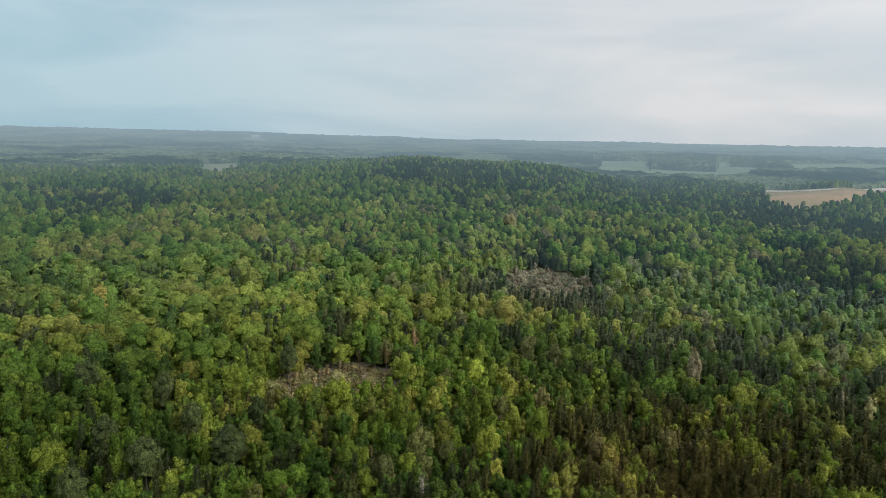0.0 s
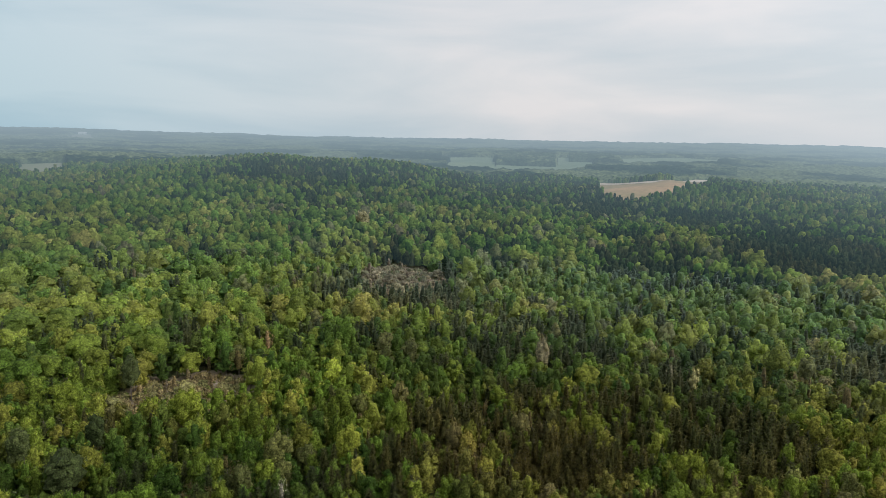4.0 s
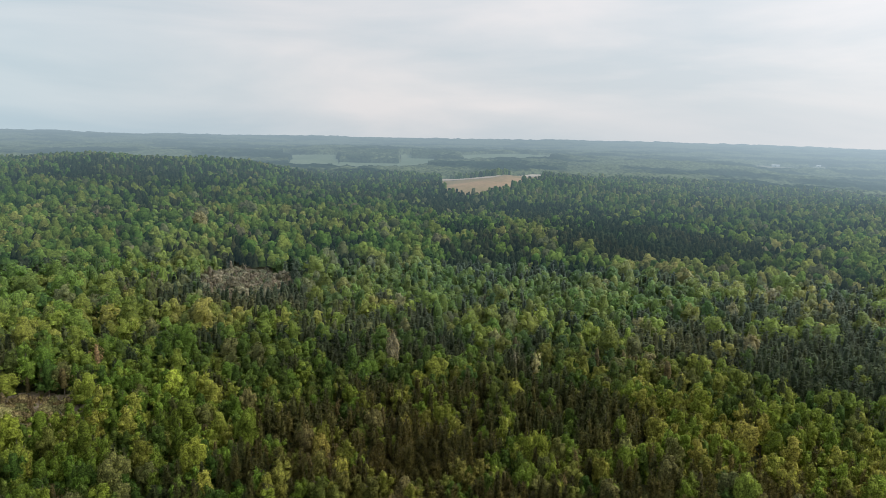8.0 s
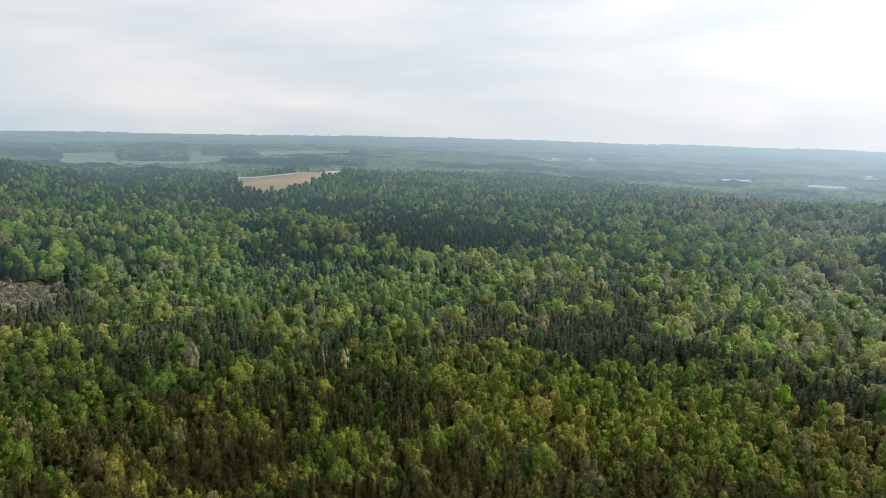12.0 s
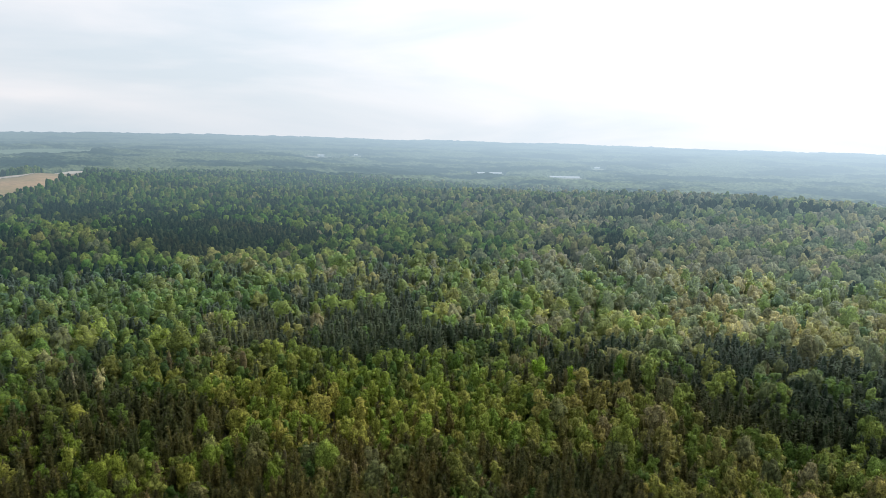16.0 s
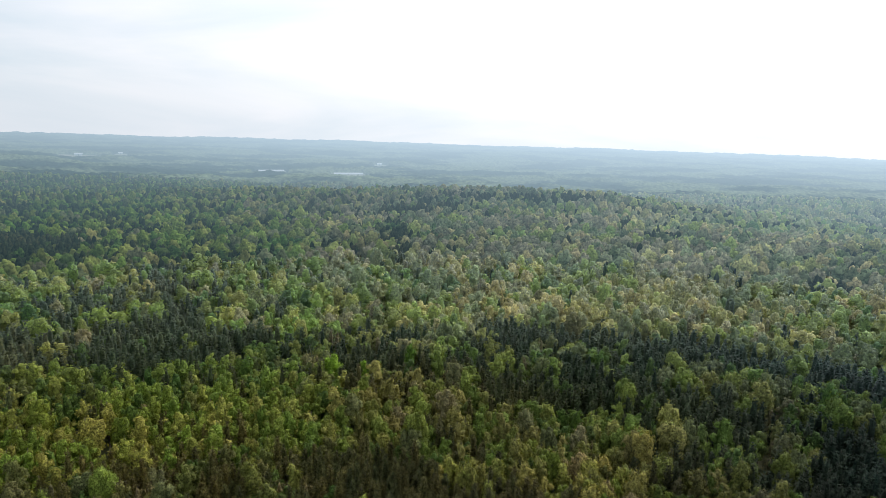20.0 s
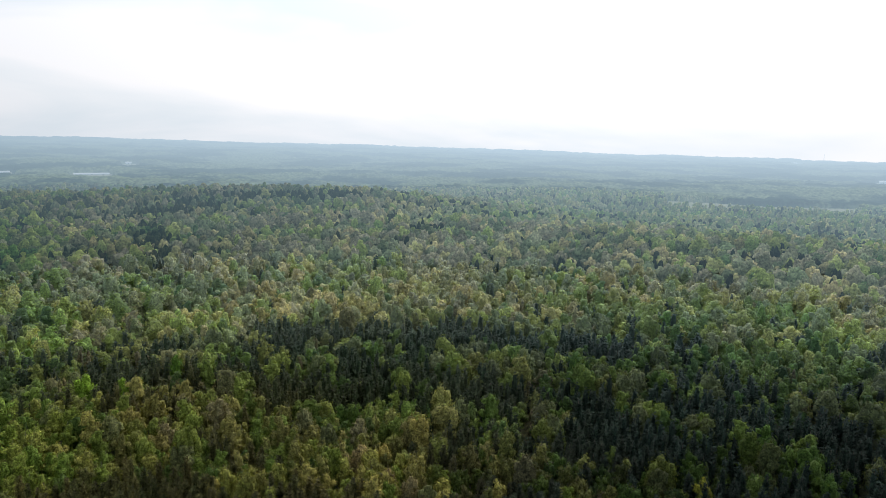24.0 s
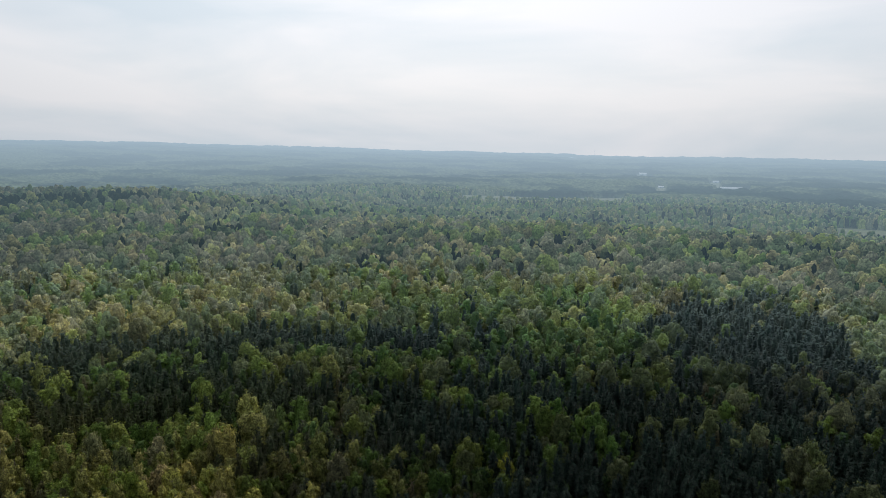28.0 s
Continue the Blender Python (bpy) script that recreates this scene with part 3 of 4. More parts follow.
def crown(kind, h, rad, base, cards, size, rows, seg, lobes, far, g):
    """Crown: a dense core, puffs of foliage bulging from it, and loose leaf sprays; triangles only. Gives vertices, faces and each vertex's tone."""
    lo, hi = base * h, h
    pine, broad = kind == "pine", kind in ("oak", "grey", "old_pine")
    inner = 0.95 if not lobes and not pine else (0.8 if far else 0.5) if pine else 0.34 if kind == "bare" else (0.72 if broad else 0.56) + 0.16 * far
    v, q = core_shape(kind, lo, lo + (hi - lo) * (0.92 if pine and not far else 1.0 if pine or not lobes else 0.86), rad, inner, rows, seg, g)
    V, Q, S, n = [v], [q], [np.ones(len(v))], len(v)
    if lobes:
        # puffs climb round the stem; the last one is the tip
        bh = (np.arange(lobes) + 0.3 + 0.6 * g.random(lobes)) / lobes * (0.93 if pine else 0.84)
        ba = np.arange(lobes) * 2.4 + g.random(lobes) * 1.4
        br = outline(kind, bh) * rad * ((0.4 + 0.3 * g.random(lobes)) if pine else (0.46 + 0.22 * g.random(lobes)) if broad else (0.42 + 0.3 * g.random(lobes)))
        br[-1] *= 0.3
        c = np.stack([np.cos(ba) * br, np.sin(ba) * br, lo + (hi - lo) * bh], 1)
        r = rad * ((0.22 + 0.15 * g.random(lobes)) if pine else (0.3 + 0.16 * g.random(lobes)) if broad else (0.34 + 0.2 * g.random(lobes)) * (1 - 0.3 * bh))
        tall = 0.95 if pine else 1.0 if broad else 1.2
        if kind != "bare":
            shape, faces = PUFF[far]
            m = len(shape)
            ball = shape[None] + g.normal(size=(lobes, m, 3)) * (0.1 if far else 0.14)
            turn = g.random(lobes) * 6.3
            x, y = ball[..., 0] * np.cos(turn)[:, None] - ball[..., 1] * np.sin(turn)[:, None], ball[..., 0] * np.sin(turn)[:, None] + ball[..., 1] * np.cos(turn)[:, None]
            V.append((c[:, None] + np.stack([x, y, ball[..., 2] * tall], -1) * (r * (1 if far else 0.84))[:, None, None]).reshape(-1, 3))
            Q.append((faces[None] + (n + np.arange(lobes) * m)[:, None, None]).reshape(-1, 3))
            n += lobes * m
        tone = 0.84 + 0.32 * g.random(lobes)
        if kind != "bare":
            S.append(np.repeat(tone, m))
    if not cards:
        return np.concatenate(V), np.concatenate(Q), np.concatenate(S)
    if pine:
        # boughs reach out from the stem, the upper ones short and rising
        ch, ca = g.random(cards) ** 0.85, g.random(cards) * 2 * np.pi
        out = outline(kind, ch) * rad * (0.7 + 0.55 * g.random(cards))
        d = np.stack([np.cos(ca), np.sin(ca), 0 * ca], 1)
        side = np.stack([-np.sin(ca), np.cos(ca), (g.random(cards) - 0.5) * 1.6], 1)
        z = np.stack([0 * ca, 0 * ca, lo + (hi - lo) * ch * 0.98], 1)
        lift = np.stack([0 * ca, 0 * ca, out * (g.random(cards) * 0.8 - 0.05)], 1)
        wide = (size * (0.6 + 0.6 * g.random(cards)))[:, None]
        root = z + d * out[:, None] * 0.25
        leaf = np.stack([root - side * wide, root + d * out[:, None] * 0.75 + lift, root + side * wide], 1)
        S.append(np.repeat(0.85 + 0.3 * g.random(cards), 3))
    else:
        # sprays over the upper and outer side of each puff
        pick = g.choice(lobes, cards, p=r**2 / (r**2).sum())
        way = g.normal(size=(cards, 3))
        way /= np.linalg.norm(way, axis=1, keepdims=True)
        way += np.stack([np.cos(ba) * 0.45, np.sin(ba) * 0.45, 0.4 + 0 * ba], 1)[pick]
        way /= np.linalg.norm(way, axis=1, keepdims=True)
        p = c[pick] + way * np.array((1, 1, tall)) * (r[pick] * (0.72 + 0.6 * g.random(cards) ** 1.3))[:, None]
        nrm = way + g.normal(size=(cards, 3)) * 0.5
        nrm /= np.linalg.norm(nrm, axis=1, keepdims=True)
        u = np.cross(nrm, g.normal(size=(cards, 3)))
        u /= np.linalg.norm(u, axis=1, keepdims=True)
        w = np.cross(nrm, u)
        s = size * (0.55 + 0.9 * g.random((cards, 1)))
        k = g.random((3, cards, 1)) * 0.7 + 0.65
        leaf = np.stack([p - u * s * 0.8 * k[0], p + u * s * 0.5 * k[1] - w * s * 0.8, p + u * s * 0.25 + w * s * 0.8 * k[2]], 1)
        S.append(np.repeat(tone[pick] * (0.85 + 0.3 * g.random(cards)), 3))
    V.append(leaf.reshape(-1, 3))
    Q.append(n + np.arange(cards * 3).reshape(-1, 3))
    return np.concatenate(V), np.concatenate(Q), np.concatenate(S)


def stem(points, radii, seg):
    """A tapered limb through points."""
    pts = np.array(points, float)
    t = np.arange(seg) / seg * 2 * np.pi
    d = pts[-1] - pts[0]
    d /= np.linalg.norm(d)
    u = np.cross(d, (0.31, 0.9, 0.2))
    u /= np.linalg.norm(u)
    w = np.cross(d, u)
    v = (pts[:, None] + (np.cos(t)[None, :, None] * u + np.sin(t)[None, :, None] * w) * np.array(radii)[:, None, None]).reshape(-1, 3)
    n = len(pts)
    i = np.arange(n * seg).reshape(n, seg)
    j = np.roll(i, -1, 1)
    q = np.stack([i[:-1], j[:-1], j[1:], i[1:]], -1).reshape(-1, 4)
    return v, np.concatenate([q[:, (0, 1, 2)], q[:, (0, 2, 3)]])


def trunk(kind, h, rad, base, limbs, g):
    lean = (g.random(2) - 0.5) * 0.6
    top = h * (0.96 if kind in ("pine", "poplar") else 0.8)
    bits = [stem([(0, 0, -0.6), (lean[0] * 0.4, lean[1] * 0.4, top * 0.45), (lean[0], lean[1], top)], (0.022 * h * 0.6, 0.014 * h * 0.6, 0.03), 5 if limbs else 4)]
    for k in range(limbs):
        z = h * (base + (0.9 - base) * (k + 0.5) / limbs)
        a = k * 2.4 + g.random()
        reachout = rad * 0.8 * float(outline(kind, np.array((z / h - base) / (1 - base))))
        rise = 0.1 if kind == "pine" else 0.55
        o = np.array((np.cos(a), np.sin(a), rise)) * reachout
        bits.append(stem([(0, 0, z), tuple(np.array((0, 0, z)) + o)], (0.006 * h * 0.7, 0.015), 3))
    v, q, n = [], [], 0
    for a, b in bits:
        v.append(a)
        q.append(b + n)
        n += len(a)
    return np.concatenate(v), np.concatenate(q)


# sprays, their size, rows and sides of the core, puffs; for broad crowns and for the others
LOD = {0: (430, 0.28, 4, 6, 12), 1: (116, 0.43, 3, 5, 8), 4: (84, 0.48, 3, 5, 6), 5: (16, 0.75, 3, 5, 4), 2: (0, 0, 3, 5, 3), 3: (0, 0, 2, 5, 0)}
BROAD = {0: (560, 0.28, 4, 6, 16), 1: (200, 0.41, 3, 6, 12), 4: (120, 0.52, 3, 6, 9), 5: (24, 0.75, 3, 6, 6), 2: (0, 0, 3, 6, 4), 3: (0, 0, 2, 6, 1)}
NEEDLES = {0: (420, 0.16, 4, 5, 0), 1: (120, 0.27, 3, 4, 0), 4: (66, 0.31, 3, 5, 0), 5: (14, 0.5, 3, 5, 0), 2: (0, 0, 3, 5, 0), 3: (0, 0, 2, 5, 0)}
SHAPES = {}
for kind in KIND:
    for lod, (cards, size, rows, seg, lobes) in (BROAD if kind in ("oak", "grey", "old_pine") else NEEDLES if kind == "pine" else LOD).items():
        for k in range(5 if lod < 2 or lod == 4 else 4):
            g = np.random.default_rng(1000 + 97 * list(KIND).index(kind) + 11 * lod + k)
            spec = KIND[kind]
            h = spec["h"][0] + (spec["h"][1] - spec["h"][0]) * (k + 0.5) / 5
            rad = spec["rad"][0] + (spec["rad"][1] - spec["rad"][0]) * g.random()
            n, s = (int(cards * 0.9), size * 0.7) if kind == "bare" and lod < 2 else (cards, size * (rad / 2.6) ** 0.35)
            lobes = max(lobes, 3) if kind == "bare" else lobes
            leaf = crown(kind, h, rad, 0.03 if lod in (2, 3) else min(spec["base"], 0.14) if lod == 4 else spec["base"], n, s, rows, seg, lobes, lod in (2, 3, 5), g)
            wood = trunk(kind, h, rad, spec["base"], (9 if kind == "bare" else 6) if lod == 0 else 3 if kind == "bare" else 0, g) if lod < 2 else (np.zeros((0, 3)), np.zeros((0, 3), int))
            SHAPES[kind, lod, k] = leaf, wood


def behind_crest(az, r):
    """Whether the tree tops lie well below a nearer crest; the woods are kept thin there."""
    steps = np.geomspace(150, 1500, 60)
    A, R = np.meshgrid(np.arange(-152.0, 39.0, 1.0), steps)
    crest = np.maximum.accumulate(np.arctan((land(A, R) + CANOPY - 7 - EYE) / R), 0)
    i = np.clip(np.searchsorted(steps, r) - 1, 0, 59)
    return (r > 700) & (np.arctan((land(az, r) + CANOPY + 4 - EYE) / r) < crest[i, np.clip(np.round(az + 152).astype(int), 0, 190)] - 0.011)


def spaced(x, y, room, order):
    """Which trees stand, taken in this order, when each keeps its room free of others."""
    cell = 2 * float(room.max()) + 0.01
    grid, ok = collections.defaultdict(list), np.zeros(len(x), bool)
    X, Y, W = x.tolist(), y.tolist(), room.tolist()
    for i in order.tolist():
        a, b, w = X[i], Y[i], W[i]
        ci, cj = int(a // cell), int(b // cell)
        if any((a - p) ** 2 + (b - q) ** 2 < (w + o) ** 2 for di in (-1, 0, 1) for dj in (-1, 0, 1) for p, q, o in grid[ci + di, cj + dj]):
            continue
        grid[ci, cj].append((a, b, w))
        ok[i] = True
    return ok


def scatter(r0, r1, spacing, seed, seen=True):
    """Trees of one ring: an uneven net over the land."""
    g = np.random.default_rng(seed)
    n = int(2.25 * r1 / spacing)
    i, j = np.meshgrid(np.arange(-n // 2, n // 2 + 1), np.arange(-n // 2, n // 2 + 1))
    x = (i + 0.5 * (j % 2) + (g.random(i.shape) - 0.5) * 0.75).ravel() * spacing
    y = (j + (g.random(i.shape) - 0.5) * 0.75).ravel() * spacing * 0.92
    az, r = bearing(x, y)
    ok = (r >= r0) & (r < r1) & (((az < 37) & (az > -151)) == seen)
    x, y, az, r = x[ok], y[ok], az[ok], r[ok]
    ok = ~is_open(az, r) & (~behind_crest(az, r) | (g.random(len(r)) < 0.1))
    x, y, az, r = x[ok], y[ok], az[ok], r[ok]
    p = mixture(az, r, x, y).cumsum(1)
    # neighbours tend to be of one kind
    luck = 0.42 * g.random(len(x)) + 0.58 * value_noise(x, y, 15, 4) + 0.25 * value_noise(x, y, 7, 2)
    luck = np.argsort(np.argsort(luck)) / len(x)
    kind = np.minimum((luck[:, None] > p).sum(1), len(SPECIES) - 1)
    size = np.where(kind == 0, 0.9 + 0.2 * g.random(len(x)), (0.8 + 0.4 * g.random(len(x)) ** 1.2) * np.interp(r, (240, 340), (0.93, 1.0)))
    wide = np.choose(kind, [spread(k, r) for k in SPECIES])
    wide = wide * np.where(kind == SPECIES.index("oak"), 1 + 0.28 * np.clip((az - 4) / 10, 0, 1) * np.clip((700 - r) / 150, 0, 1), 1)
    room = np.choose(kind, [0.5 * sum(KIND[k]["rad"]) * (0.56 if k in ("oak", "grey") else 0.44 if k == "pine" else 0.54) for k in SPECIES]) * wide * size
    ok = spaced(x, y, room, np.argsort(g.random(len(x)) - 0.7 * (room > room.mean())))
    for lone_kind, _, a, d, lone_wide, _, _ in LONE:
        lx, ly = place(a, d)
        ok &= np.hypot(x - lx, y - ly) > KIND[lone_kind]["rad"][1] * lone_wide * 0.95
    x, y, az, r, kind, size, wide = (w[ok] for w in (x, y, az, r, kind, size, wide))
    # near trees on two bearings tinted darker, to match dark corners of the view
    dim_mid = np.clip(1 - np.abs(az + 24) / 16, 0, 1) ** 0.5 * np.clip((420 - r) / 120, 0, 1)
    dim_sunward = np.clip((-az - 92) / 20, 0, 1) * np.clip((390 - r) / 90, 0, 1)
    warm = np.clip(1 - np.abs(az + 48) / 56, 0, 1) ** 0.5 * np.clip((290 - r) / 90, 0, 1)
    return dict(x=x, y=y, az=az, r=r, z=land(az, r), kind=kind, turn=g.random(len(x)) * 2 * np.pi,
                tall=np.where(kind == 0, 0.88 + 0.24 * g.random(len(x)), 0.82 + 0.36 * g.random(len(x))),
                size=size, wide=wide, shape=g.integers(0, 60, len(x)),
                hue=np.clip(np.where(kind == 0, 0.4, 0.75) * g.random(len(x)) + 0.6 * value_noise(x, y, 55, 5) - 0.15 + np.clip((-az - 60) / 35, 0, 1) * np.clip((r - 200) / 150, 0.3, 1) * np.where(kind == 0, 0, 0.3 - 0.18 * np.clip((-az - 95) / 20, 0, 1)) - 0.22 * np.clip((az + 45) / 30, 0, 1) * (kind > 0) - 0.08 * dim_mid * (kind > 0) - 0.14 * np.clip(1 - np.abs(az + 35) / 30, 0, 1) * np.clip((r - 280) / 100, 0, 1) * (kind > 0) + np.where(kind == 0, 0.6, 0.36 - 0.26 * np.clip((-az - 35) / 20, 0, 1)) * warm - 0.4 * dim_sunward, 0, 1),
                val=np.clip(0.9 * g.random(len(x)) + 0.7 * value_noise(x, y, 34, 3) - 0.3 - 0.35 * dim_mid - 0.05 * warm - 0.5 * dim_sunward - 0.2 * np.clip((az - 8) / 14, 0, 1), -1, 1))


LONE = []


def landmark(kind, label, az, down_deg, wide, tint, shape=2):
    """A single tree that stands out above its neighbours."""
    r = reach(az, down_deg)
    LONE.append((kind, label, az, r, wide, tint, shape))


landmark("poplar", "bright yellow-green tree above the darker pines", -3.0, 18.1, 1.6, (0.31, 0.38, 0.065))
landmark("oak", "broad tan budding oak on the hillside", -5.5, 6.4, 1.3, (0.36, 0.32, 0.19))
landmark("oak", "wide olive-brown budding oak", 26.8, 11.9, 1.0, (0.28, 0.25, 0.08), 3)
landmark("gum", "round dark green tree among lighter ones", -27.4, 18.3, 1.15, (0.05, 0.1, 0.025), 1)
landmark("poplar", "golden yellow tree at the edge of pines", -11.2, 25.4, 1.1, (0.25, 0.25, 0.06), 1)
landmark("gum", "round fresh green tree standing above pines", -68.6, 17.7, 1.3, (0.16, 0.26, 0.03), 3)
landmark("gum", "round fresh green tree standing above pines", -71.2, 18.1, 1.15, (0.16, 0.26, 0.03), 2)
landmark("gum", "tall fresh green tree standing above pines", -75.1, 17.0, 1.1, (0.13, 0.22, 0.035), 4)
landmark("oak", "pale tan oak behind a dark pine strip", -88.7, 14.4, 0.85, (0.25, 0.23, 0.13), 1)
landmark("gum", "deep green tree at the edge of pines", -126.5, 15.9, 1.1, (0.03, 0.1, 0.03), 0)
landmark("poplar", "small yellow tree in dark pines", -119.0, 25.0, 0.9, (0.25, 0.24, 0.04), 0)
landmark("gum", "dark rounded tree beside a cut-over clearing", -12.4, 9.6, 1.5, (0.02, 0.045, 0.02), 2)
landmark("grey", "pale budding tree among green ones", -20.8, 16.6, 0.5, (0.24, 0.22, 0.15), 2)
landmark("poplar", "pale yellow flowering tree in mixed woods", -33.0, 17.2, 0.8, (0.33, 0.32, 0.17), 1)
landmark("bare", "pale grey-white budding tree in pine woods", -31.2, 17.0, 0.75, (0.26, 0.245, 0.19), 2)
landmark("bare", "bleached dead tree in a small gap among pines", 1.4, 26.6, 0.7, (0.42, 0.39, 0.34), 1)
landmark("bare", "rusty budding tree above young pines", 2.3, 15.6, 1.2, (0.28, 0.2, 0.12), 3)

for old_az, old_down, old_wide in ((27.0, 21.5, 1.0), (24.2, 23.6, 1.2), (20.6, 21.0, 0.9), (17.8, 23.4, 1.25), (29.5, 24.8, 0.9), (15.5, 20.9, 0.8), (22.6, 18.8, 1.0), (28.0, 17.3, 1.1), (12.8, 17.2, 0.8)):
    landmark("old_pine", "tall old pine with dark spreading crown above young hardwoods", old_az, old_down, old_wide, (0.05, 0.066, 0.025), int(old_az) % 5)

RINGS = [(scatter(136, 190, 3.0, 1), 0), (scatter(190, 300, 3.2, 2), 1), (scatter(298, 460, 4.1, 3), 4),
         (scatter(460, 700, 5.4, 4), 5), (scatter(700, 940, 6.5, 7), 2), (scatter(940, 1200, 8.4, 5), 3), (scatter(1200, 1500, 9.8, 6), 3)]


def sun_side(az):
    """Weight of the sunward bearings, where haze is put into tint and sheen."""
    return np.clip((-az - 52) / 28, 0, 1)


def tints(kind, hue, val, az, r):
    c = np.array(KIND[kind]["tint"])
    s = hue * (len(c) - 1)
    i = np.minimum(s.astype(int), len(c) - 2)
    f = (s - i)[:, None]
    # haze towards the sun is put into the tint: more blue, less green
    bluer = np.array((0.92, 0.97, 1.5) if kind == "pine" else (1.01, 0.97, 1.5) if kind in ("poplar", "gum", "oak") else (0.86, 0.97, 1.1))
    # near tints are made yellower and brighter, fading out towards the sun's bearing
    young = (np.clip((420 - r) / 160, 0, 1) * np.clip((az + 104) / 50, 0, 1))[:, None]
    return (c[i] * (1 - f) + c[i + 1] * f) * (1 + young * np.array((0.16, 0.09, -0.22))) * np.array((0.8, 0.79, 0.77)) * (0.74 + 0.52 * val)[:, None] * (1 + (bluer - 1) * (np.clip((-az - 92) / 22, 0, 1) if kind == "pine" else sun_side(az) * np.clip((r - 180) / 200, 0.3, 1))[:, None])


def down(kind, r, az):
    """Haze put into the leaves as pale sheen: more further out, less on pines."""
    return np.clip((r - 230) / 300, 0, 1) * (0.35 + 0.55 * np.clip(-az / 28, 0, 1) + 0.3 * sun_side(az)) * {"pine": 0.26, "grey": 0.33}.get(kind, 0.28)


def gather(kinds, rings, skip):
    """Vertices and faces of all the trees of these kinds that are not things of their own."""
    V, Q, M, C, n = [], [], [], [], 0
    for ri, (ring, lod) in enumerate(rings):
        for kind in kinds:
            sel_kind = (ring["kind"] == SPECIES.index(kind)) & ~skip[ri]
            nk = 5 if lod < 2 or lod == 4 else 4
            for k in range(nk):
                sel = np.nonzero(sel_kind & (ring["shape"] % nk == k))[0]
                if not len(sel):
                    continue
                (lv, lq, ls), (tv, tq) = SHAPES[kind, lod, k]
                v = np.concatenate([lv, tv])
                q = np.concatenate([lq, tq + len(lv)])
                c, s = np.cos(ring["turn"][sel])[:, None], np.sin(ring["turn"][sel])[:, None]
                wide = (np.full(len(sel), 1.7) if "low" in ring else ring["wide"][sel])[:, None]
                sz = ring["size"][sel][:, None]
                X = (v[None, :, 0] * c - v[None, :, 1] * s) * sz * wide + ring["x"][sel][:, None]
                Y = (v[None, :, 0] * s + v[None, :, 1] * c) * sz * wide + ring["y"][sel][:, None]
                Z = v[None, :, 2] * sz * (1 if "low" in ring else ring["tall"][sel][:, None]) + ring["z"][sel][:, None]
                V.append(np.stack([X, Y, Z], -1).reshape(-1, 3))
                Q.append((q[None] + (n + np.arange(len(sel)) * len(v))[:, None, None]).reshape(-1, 3))
                M.append(np.tile(np.r_[np.zeros(len(lq), int), np.ones(len(tq), int)], len(sel)))
                # sunward hardwoods are lightened in the tint, standing for haze
                tone = tints(kind, ring["hue"][sel], ring["val"][sel], ring["az"][sel], ring["r"][sel]) * (1 + 0.34 * sun_side(ring["az"][sel])[:, None] * (kind != "pine") * np.clip((ring["r"][sel][:, None] - 190) / 150, 0, 1))
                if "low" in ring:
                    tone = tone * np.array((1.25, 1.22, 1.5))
                # rings further out are lightened in the tint, most towards the sun, for haze
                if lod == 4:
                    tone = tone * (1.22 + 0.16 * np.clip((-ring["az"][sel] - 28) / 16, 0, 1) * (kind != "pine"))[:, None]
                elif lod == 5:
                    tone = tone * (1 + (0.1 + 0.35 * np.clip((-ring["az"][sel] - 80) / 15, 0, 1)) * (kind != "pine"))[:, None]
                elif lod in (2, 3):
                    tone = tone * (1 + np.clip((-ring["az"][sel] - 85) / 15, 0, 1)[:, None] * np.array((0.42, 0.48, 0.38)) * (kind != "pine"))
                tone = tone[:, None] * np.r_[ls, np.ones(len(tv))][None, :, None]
                # alpha: weight of the haze sheen
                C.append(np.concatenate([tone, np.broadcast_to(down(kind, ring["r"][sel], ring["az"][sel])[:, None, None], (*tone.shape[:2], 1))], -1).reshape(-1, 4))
                n += len(sel) * len(v)
    return np.concatenate(V), np.concatenate(Q), np.concatenate(M), np.concatenate(C)


# low scrub over the clearings
def scrub(corner_list, spacing, seed):
    g = np.random.default_rng(seed)
    p = corner_list
    n = 9000
    az = p[:, 0].min() - 2 + g.random(n) * (np.ptp(p[:, 0]) + 4)
    r = p[:, 1].min() - 10 + g.random(n) * (np.ptp(p[:, 1]) + 20)
    ok = is_open(az, r) & (g.random(n) < np.ptp(p[:, 1]) * np.radians(np.ptp(p[:, 0])) * r.mean() / n / spacing**2)
    az, r = az[ok], r[ok]
    x, y = place(az, r)
    m = len(x)
    kind = g.choice((0, 2, 4, 5), m, p=(0.03, 0.05, 0.2, 0.72))
    return dict(x=x, y=y, az=az, r=r, z=land(az, r), kind=kind, turn=g.random(m) * 6.3, size=0.16 + 0.14 * g.random(m) + 0.35 * (g.random(m) > 0.98),
                shape=g.integers(0, 60, m), hue=0.5 + 0.5 * g.random(m), val=0.3 + 0.8 * g.random(m), low=True)


RINGS += [(scrub(CLEARED[0], 1.0, 21), 1), (scrub(CLEARED[1], 1.35, 22), 1)]

# dead branches and thin logs left on the cleared ground
def dead_wood_material():
    m, n, l, b = material("bleached_dead_wood", 0.9)
    l.new(noise_colour(n, l, 1.2, ((0.3, (0.24, 0.2, 0.16)), (0.7, (0.46, 0.41, 0.35))), vector=world_place(n)), b.inputs["Base Color"])
    relief(n, l, b, 8.0, 0.4, 0.03)
    return m


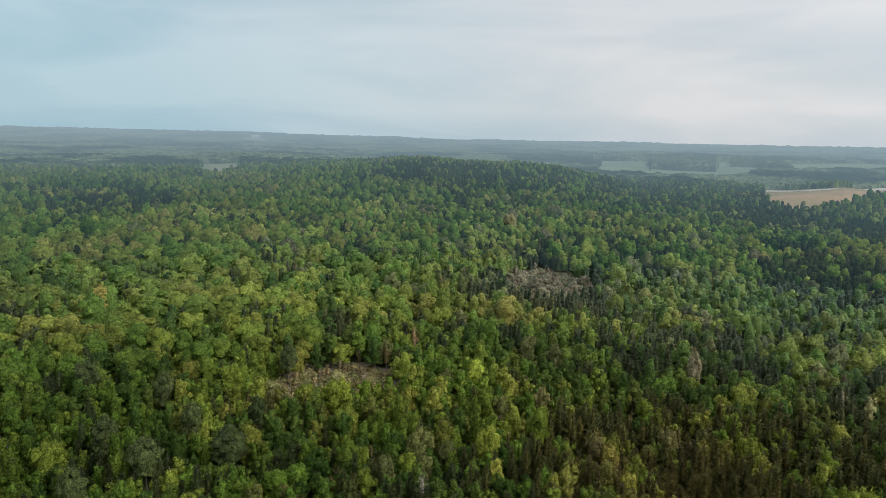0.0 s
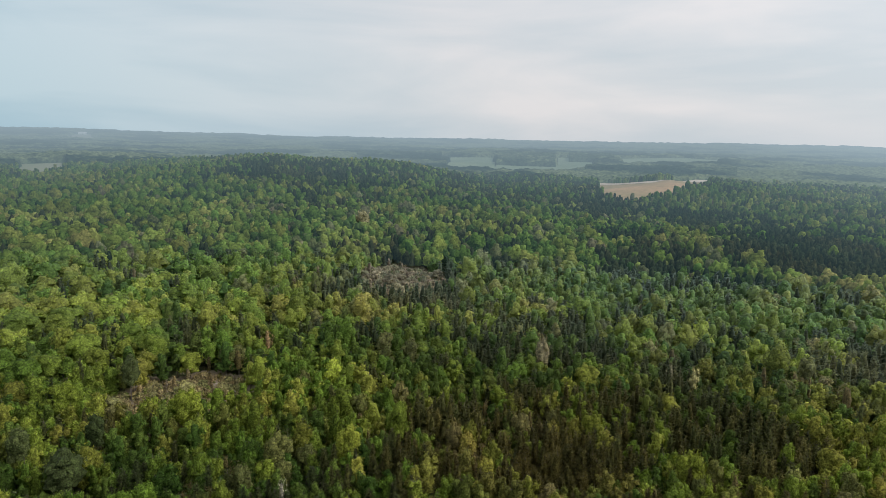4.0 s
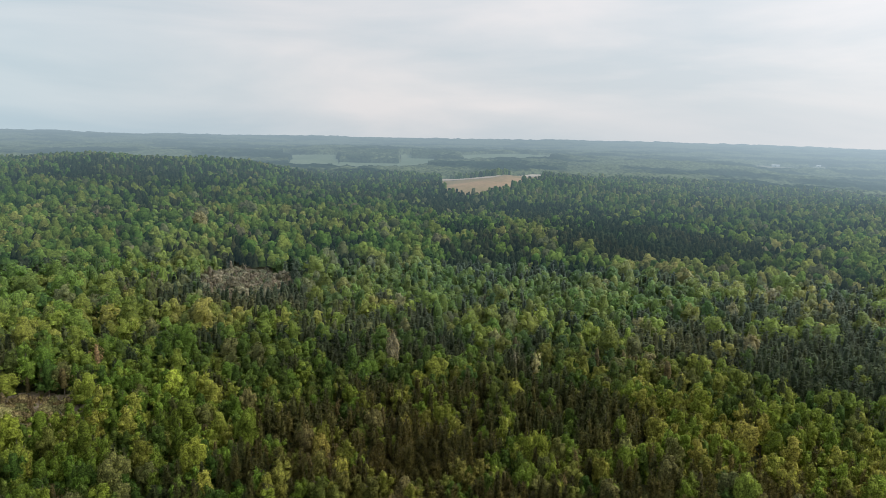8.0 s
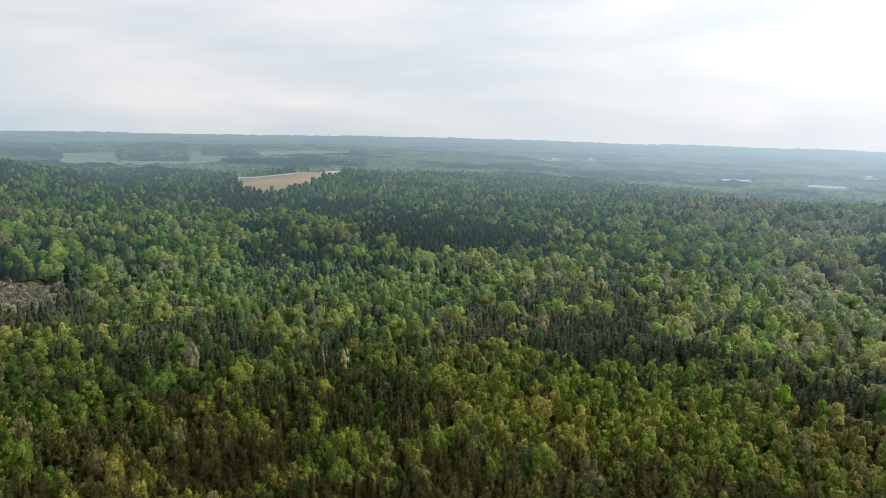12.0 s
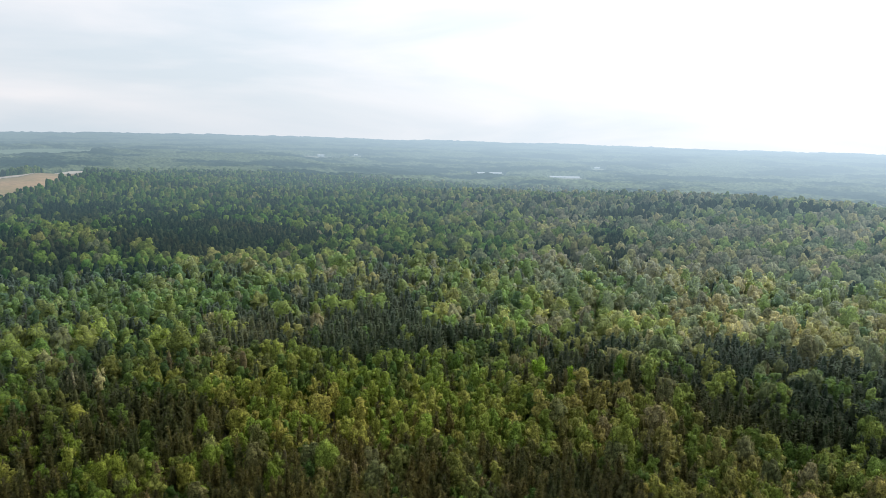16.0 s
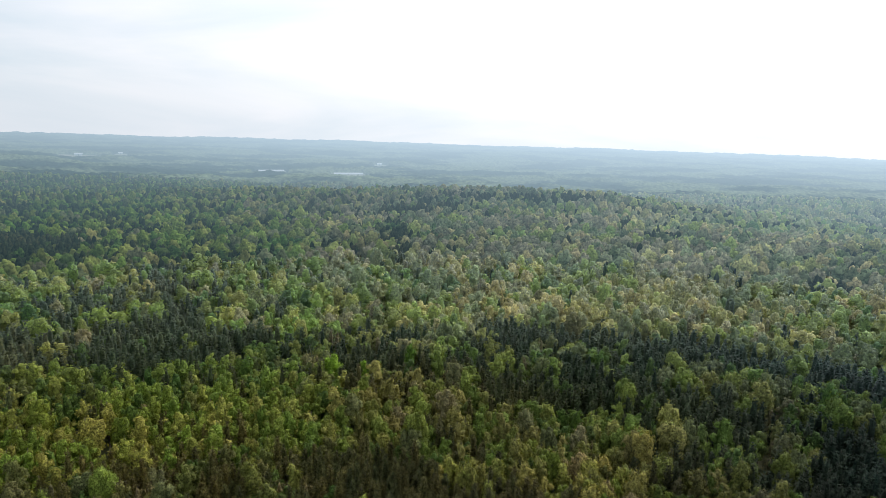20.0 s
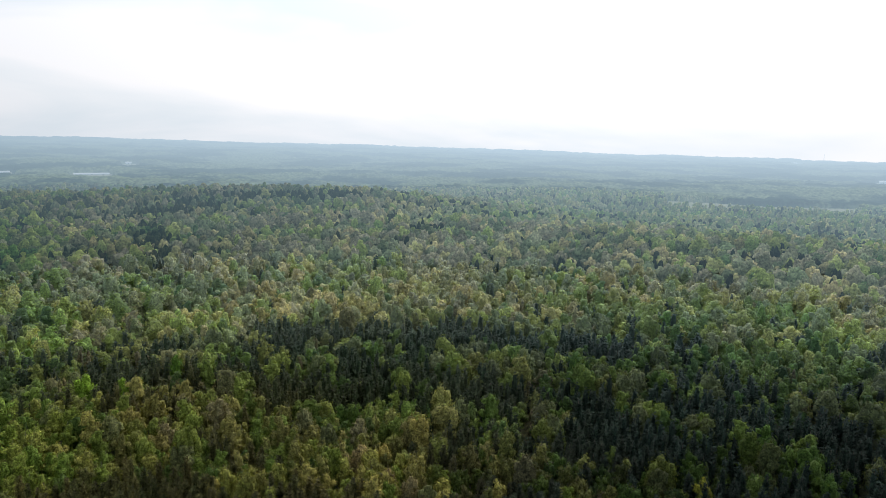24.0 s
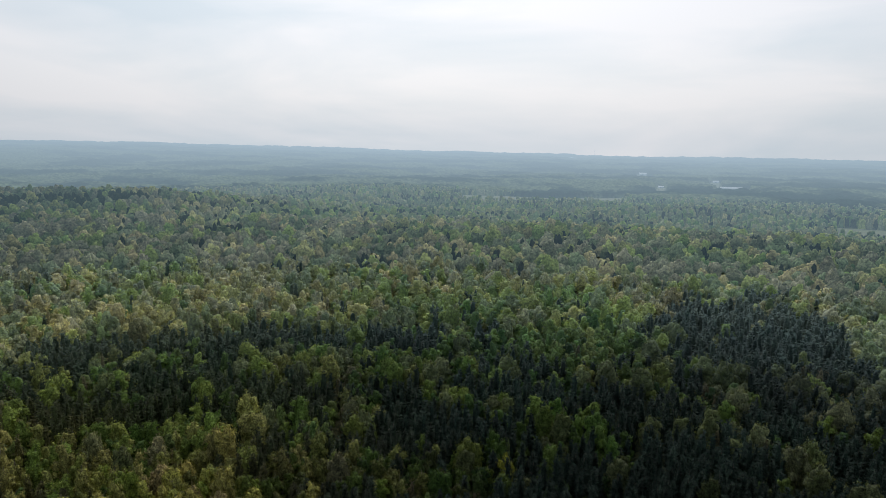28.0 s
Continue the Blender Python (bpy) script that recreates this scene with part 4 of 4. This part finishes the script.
DEAD = dead_wood_material()
for patch, seed in ((CLEARED[0], 41), (CLEARED[1], 42)):
    g = np.random.default_rng(seed)
    sticks_v, sticks_q, count = [], [], 0
    for _ in range(420):
        a, d = patch[:, 0].min() + g.random() * np.ptp(patch[:, 0]), patch[:, 1].min() + g.random() * np.ptp(patch[:, 1])
        if not inside(a, d, patch):
            continue
        x, y = place(a, d)
        z = float(land(a, d)) + 0.4
        way, rise, long = g.random() * 6.3, g.random() ** 2 * 1.2, 1.5 + 4.5 * g.random()
        tip = np.array((math.cos(way) * math.cos(rise), math.sin(way) * math.cos(rise), math.sin(rise))) * long
        v, q = stem([(x, y, z), (x + tip[0] * 0.5, y + tip[1] * 0.5, z + tip[2] * 0.55 + 0.15), (x + tip[0], y + tip[1], z + tip[2])], (0.16, 0.12, 0.04), 4)
        sticks_v.append(v)
        sticks_q.append(q + count)
        count += len(v)
    tagged(new("dead_wood", mesh_from("dead_wood", np.concatenate(sticks_v), np.concatenate(sticks_q), [DEAD])), "bleached dead branches strewn over the clearing", "brushwood", kind="stuff")

# the nearest trees of each kind are things of their own
NAMES = {"pine": ("pine_tree", "dark green young pine among mixed woods"), "poplar": ("poplar_tree", "tall narrow hardwood in fresh light green leaf"),
         "gum": ("sweetgum_tree", "mid-green young hardwood with a full crown"), "oak": ("oak_tree", "broad oak crown in yellow-green spring leaf"),
         "grey": ("hickory_tree", "grey-green hardwood with thin new leaf"), "bare": ("budding_tree", "tan budding tree, almost leafless"), "old_pine": ("pine_tree", "tall old pine")}
RINGS += [(scatter(30, 136, 5.4, 31), 5), (scatter(30, 300, 7.0, 32, False), 5)]
skip = [np.zeros(len(r["x"]), bool) for r, _ in RINGS]
ring = RINGS[0][0]
for kind in SPECIES:
    spec = KIND[kind]
    protos = []
    for k in range(15):
        (lv, lq, ls), (tv, tq) = SHAPES[kind, 0, k % 5]
        # the last five tints carry added darkness, to match a dark corner of view
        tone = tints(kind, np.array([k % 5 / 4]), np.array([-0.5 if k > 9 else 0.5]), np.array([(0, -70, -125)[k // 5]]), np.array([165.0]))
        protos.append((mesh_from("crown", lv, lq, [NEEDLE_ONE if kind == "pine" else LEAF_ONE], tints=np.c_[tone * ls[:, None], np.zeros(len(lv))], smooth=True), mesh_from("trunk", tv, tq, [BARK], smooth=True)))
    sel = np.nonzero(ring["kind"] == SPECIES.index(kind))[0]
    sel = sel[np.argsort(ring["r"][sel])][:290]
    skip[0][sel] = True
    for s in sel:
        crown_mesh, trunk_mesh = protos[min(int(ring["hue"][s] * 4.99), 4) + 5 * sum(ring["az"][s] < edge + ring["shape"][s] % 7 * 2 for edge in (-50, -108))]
        tree = new(NAMES[kind][0])
        tagged(tree, NAMES[kind][1], "tree", "trees of the near woods")
        tree.matrix_world = pose(ring["x"][s], ring["y"][s], ring["z"][s], 0, 0, math.degrees(ring["turn"][s])) @ Matrix.Diagonal((ring["size"][s] * ring["wide"][s], ring["size"][s] * ring["wide"][s], ring["size"][s], 1))
        for part_name, me in (("trunk", trunk_mesh), ("crown", crown_mesh)):
            new(part_name, me).parent = tree

for kind, label, az, r, wide, tint, shape in LONE:
    x, y = place(az, r)
    (lv, lq, ls), (tv, tq) = SHAPES[kind, 0, shape]
    tree = new(NAMES[kind][0])
    tagged(tree, label, "tree")
    tree.matrix_world = pose(float(x), float(y), float(land(az, r)), 0, 0, shape * 50) @ Matrix.Diagonal((wide, wide, 1.08 if kind == "old_pine" else 1.22, 1))
    new("trunk", mesh_from("trunk", tv, tq, [BARK], smooth=True)).parent = tree
    # lone trees carry half the haze sheen
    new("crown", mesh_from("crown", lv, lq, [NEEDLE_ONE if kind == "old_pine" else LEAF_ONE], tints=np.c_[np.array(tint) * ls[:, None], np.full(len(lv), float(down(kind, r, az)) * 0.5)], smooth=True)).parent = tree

for name, label, kinds in (("pine_woods", "dark green pine woods reaching over the hills", ("pine",)),
                           ("hardwood_woods", "mixed hardwood forest in fresh spring green", ("poplar", "gum", "oak")),
                           ("budding_woods", "grey-green and tan budding hardwood forest", ("grey", "bare"))):
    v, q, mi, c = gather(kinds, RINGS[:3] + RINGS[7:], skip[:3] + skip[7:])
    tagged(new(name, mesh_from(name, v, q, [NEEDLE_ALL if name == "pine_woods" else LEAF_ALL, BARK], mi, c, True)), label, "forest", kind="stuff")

# ---- the distance: hazy woods past 460 m and ridges to the horizon, haze added as glow ----
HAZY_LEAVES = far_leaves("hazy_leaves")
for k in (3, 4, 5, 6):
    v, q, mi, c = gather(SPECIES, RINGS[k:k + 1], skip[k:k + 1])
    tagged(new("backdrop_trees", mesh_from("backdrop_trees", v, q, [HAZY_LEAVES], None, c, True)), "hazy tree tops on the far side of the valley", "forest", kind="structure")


def lumps(x, y, A, R):
    """Tree tops of the far woods; they end at the edges of fields."""
    z = (value_noise(x, y, 12, 0) - 0.5) * 9 + (value_noise(x, y, 60, 1) - 0.5) * 8 + (value_noise(x, y, 400, 2) - 0.5) * R * 0.002
    z = np.where(is_open(A, R), -CANOPY - 2, z)
    z[0] = -CANOPY
    return z


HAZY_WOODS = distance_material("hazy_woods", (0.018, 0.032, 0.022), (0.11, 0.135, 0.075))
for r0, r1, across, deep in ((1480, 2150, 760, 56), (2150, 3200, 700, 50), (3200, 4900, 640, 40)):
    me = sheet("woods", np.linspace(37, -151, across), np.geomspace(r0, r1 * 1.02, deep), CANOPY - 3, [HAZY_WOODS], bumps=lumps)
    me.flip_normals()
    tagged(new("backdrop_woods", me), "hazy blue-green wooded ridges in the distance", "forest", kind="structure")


def lot_lumps(x, y, A, R):
    """Tree tops of a wood block that falls to the ground at its edges."""
    z = (value_noise(x, y, 14, 0) - 0.5) * 7 + (value_noise(x, y, 50, 1) - 0.5) * 5
    z[0], z[-1] = -CANOPY, -CANOPY
    z[:, 0], z[:, -1] = -CANOPY, -CANOPY
    return z


DARK_WOODS = distance_material("dark_wood_block", (0.018, 0.033, 0.025), (0.05, 0.07, 0.04))
for a0, a1, d0, d1 in ((-16.3, -21.2, 2.3, 1.45), (-22.2, -25.8, 1.85, 1.4), (-23.4, -35.0, 2.7, 2.3), (-5.0, -12.0, 2.0, 1.6)):
    mid = (a0 + a1) / 2
    me = sheet("wood_block", np.linspace(a0, a1, 70), np.linspace(reach(mid, d0, 0.0), reach(mid, d1, 0.0), 26), CANOPY + 1, [DARK_WOODS], bumps=lot_lumps)
    me.flip_normals()
    tagged(new("backdrop_wood_block", me), "dark pine wood block between far fields", "forest", kind="structure")
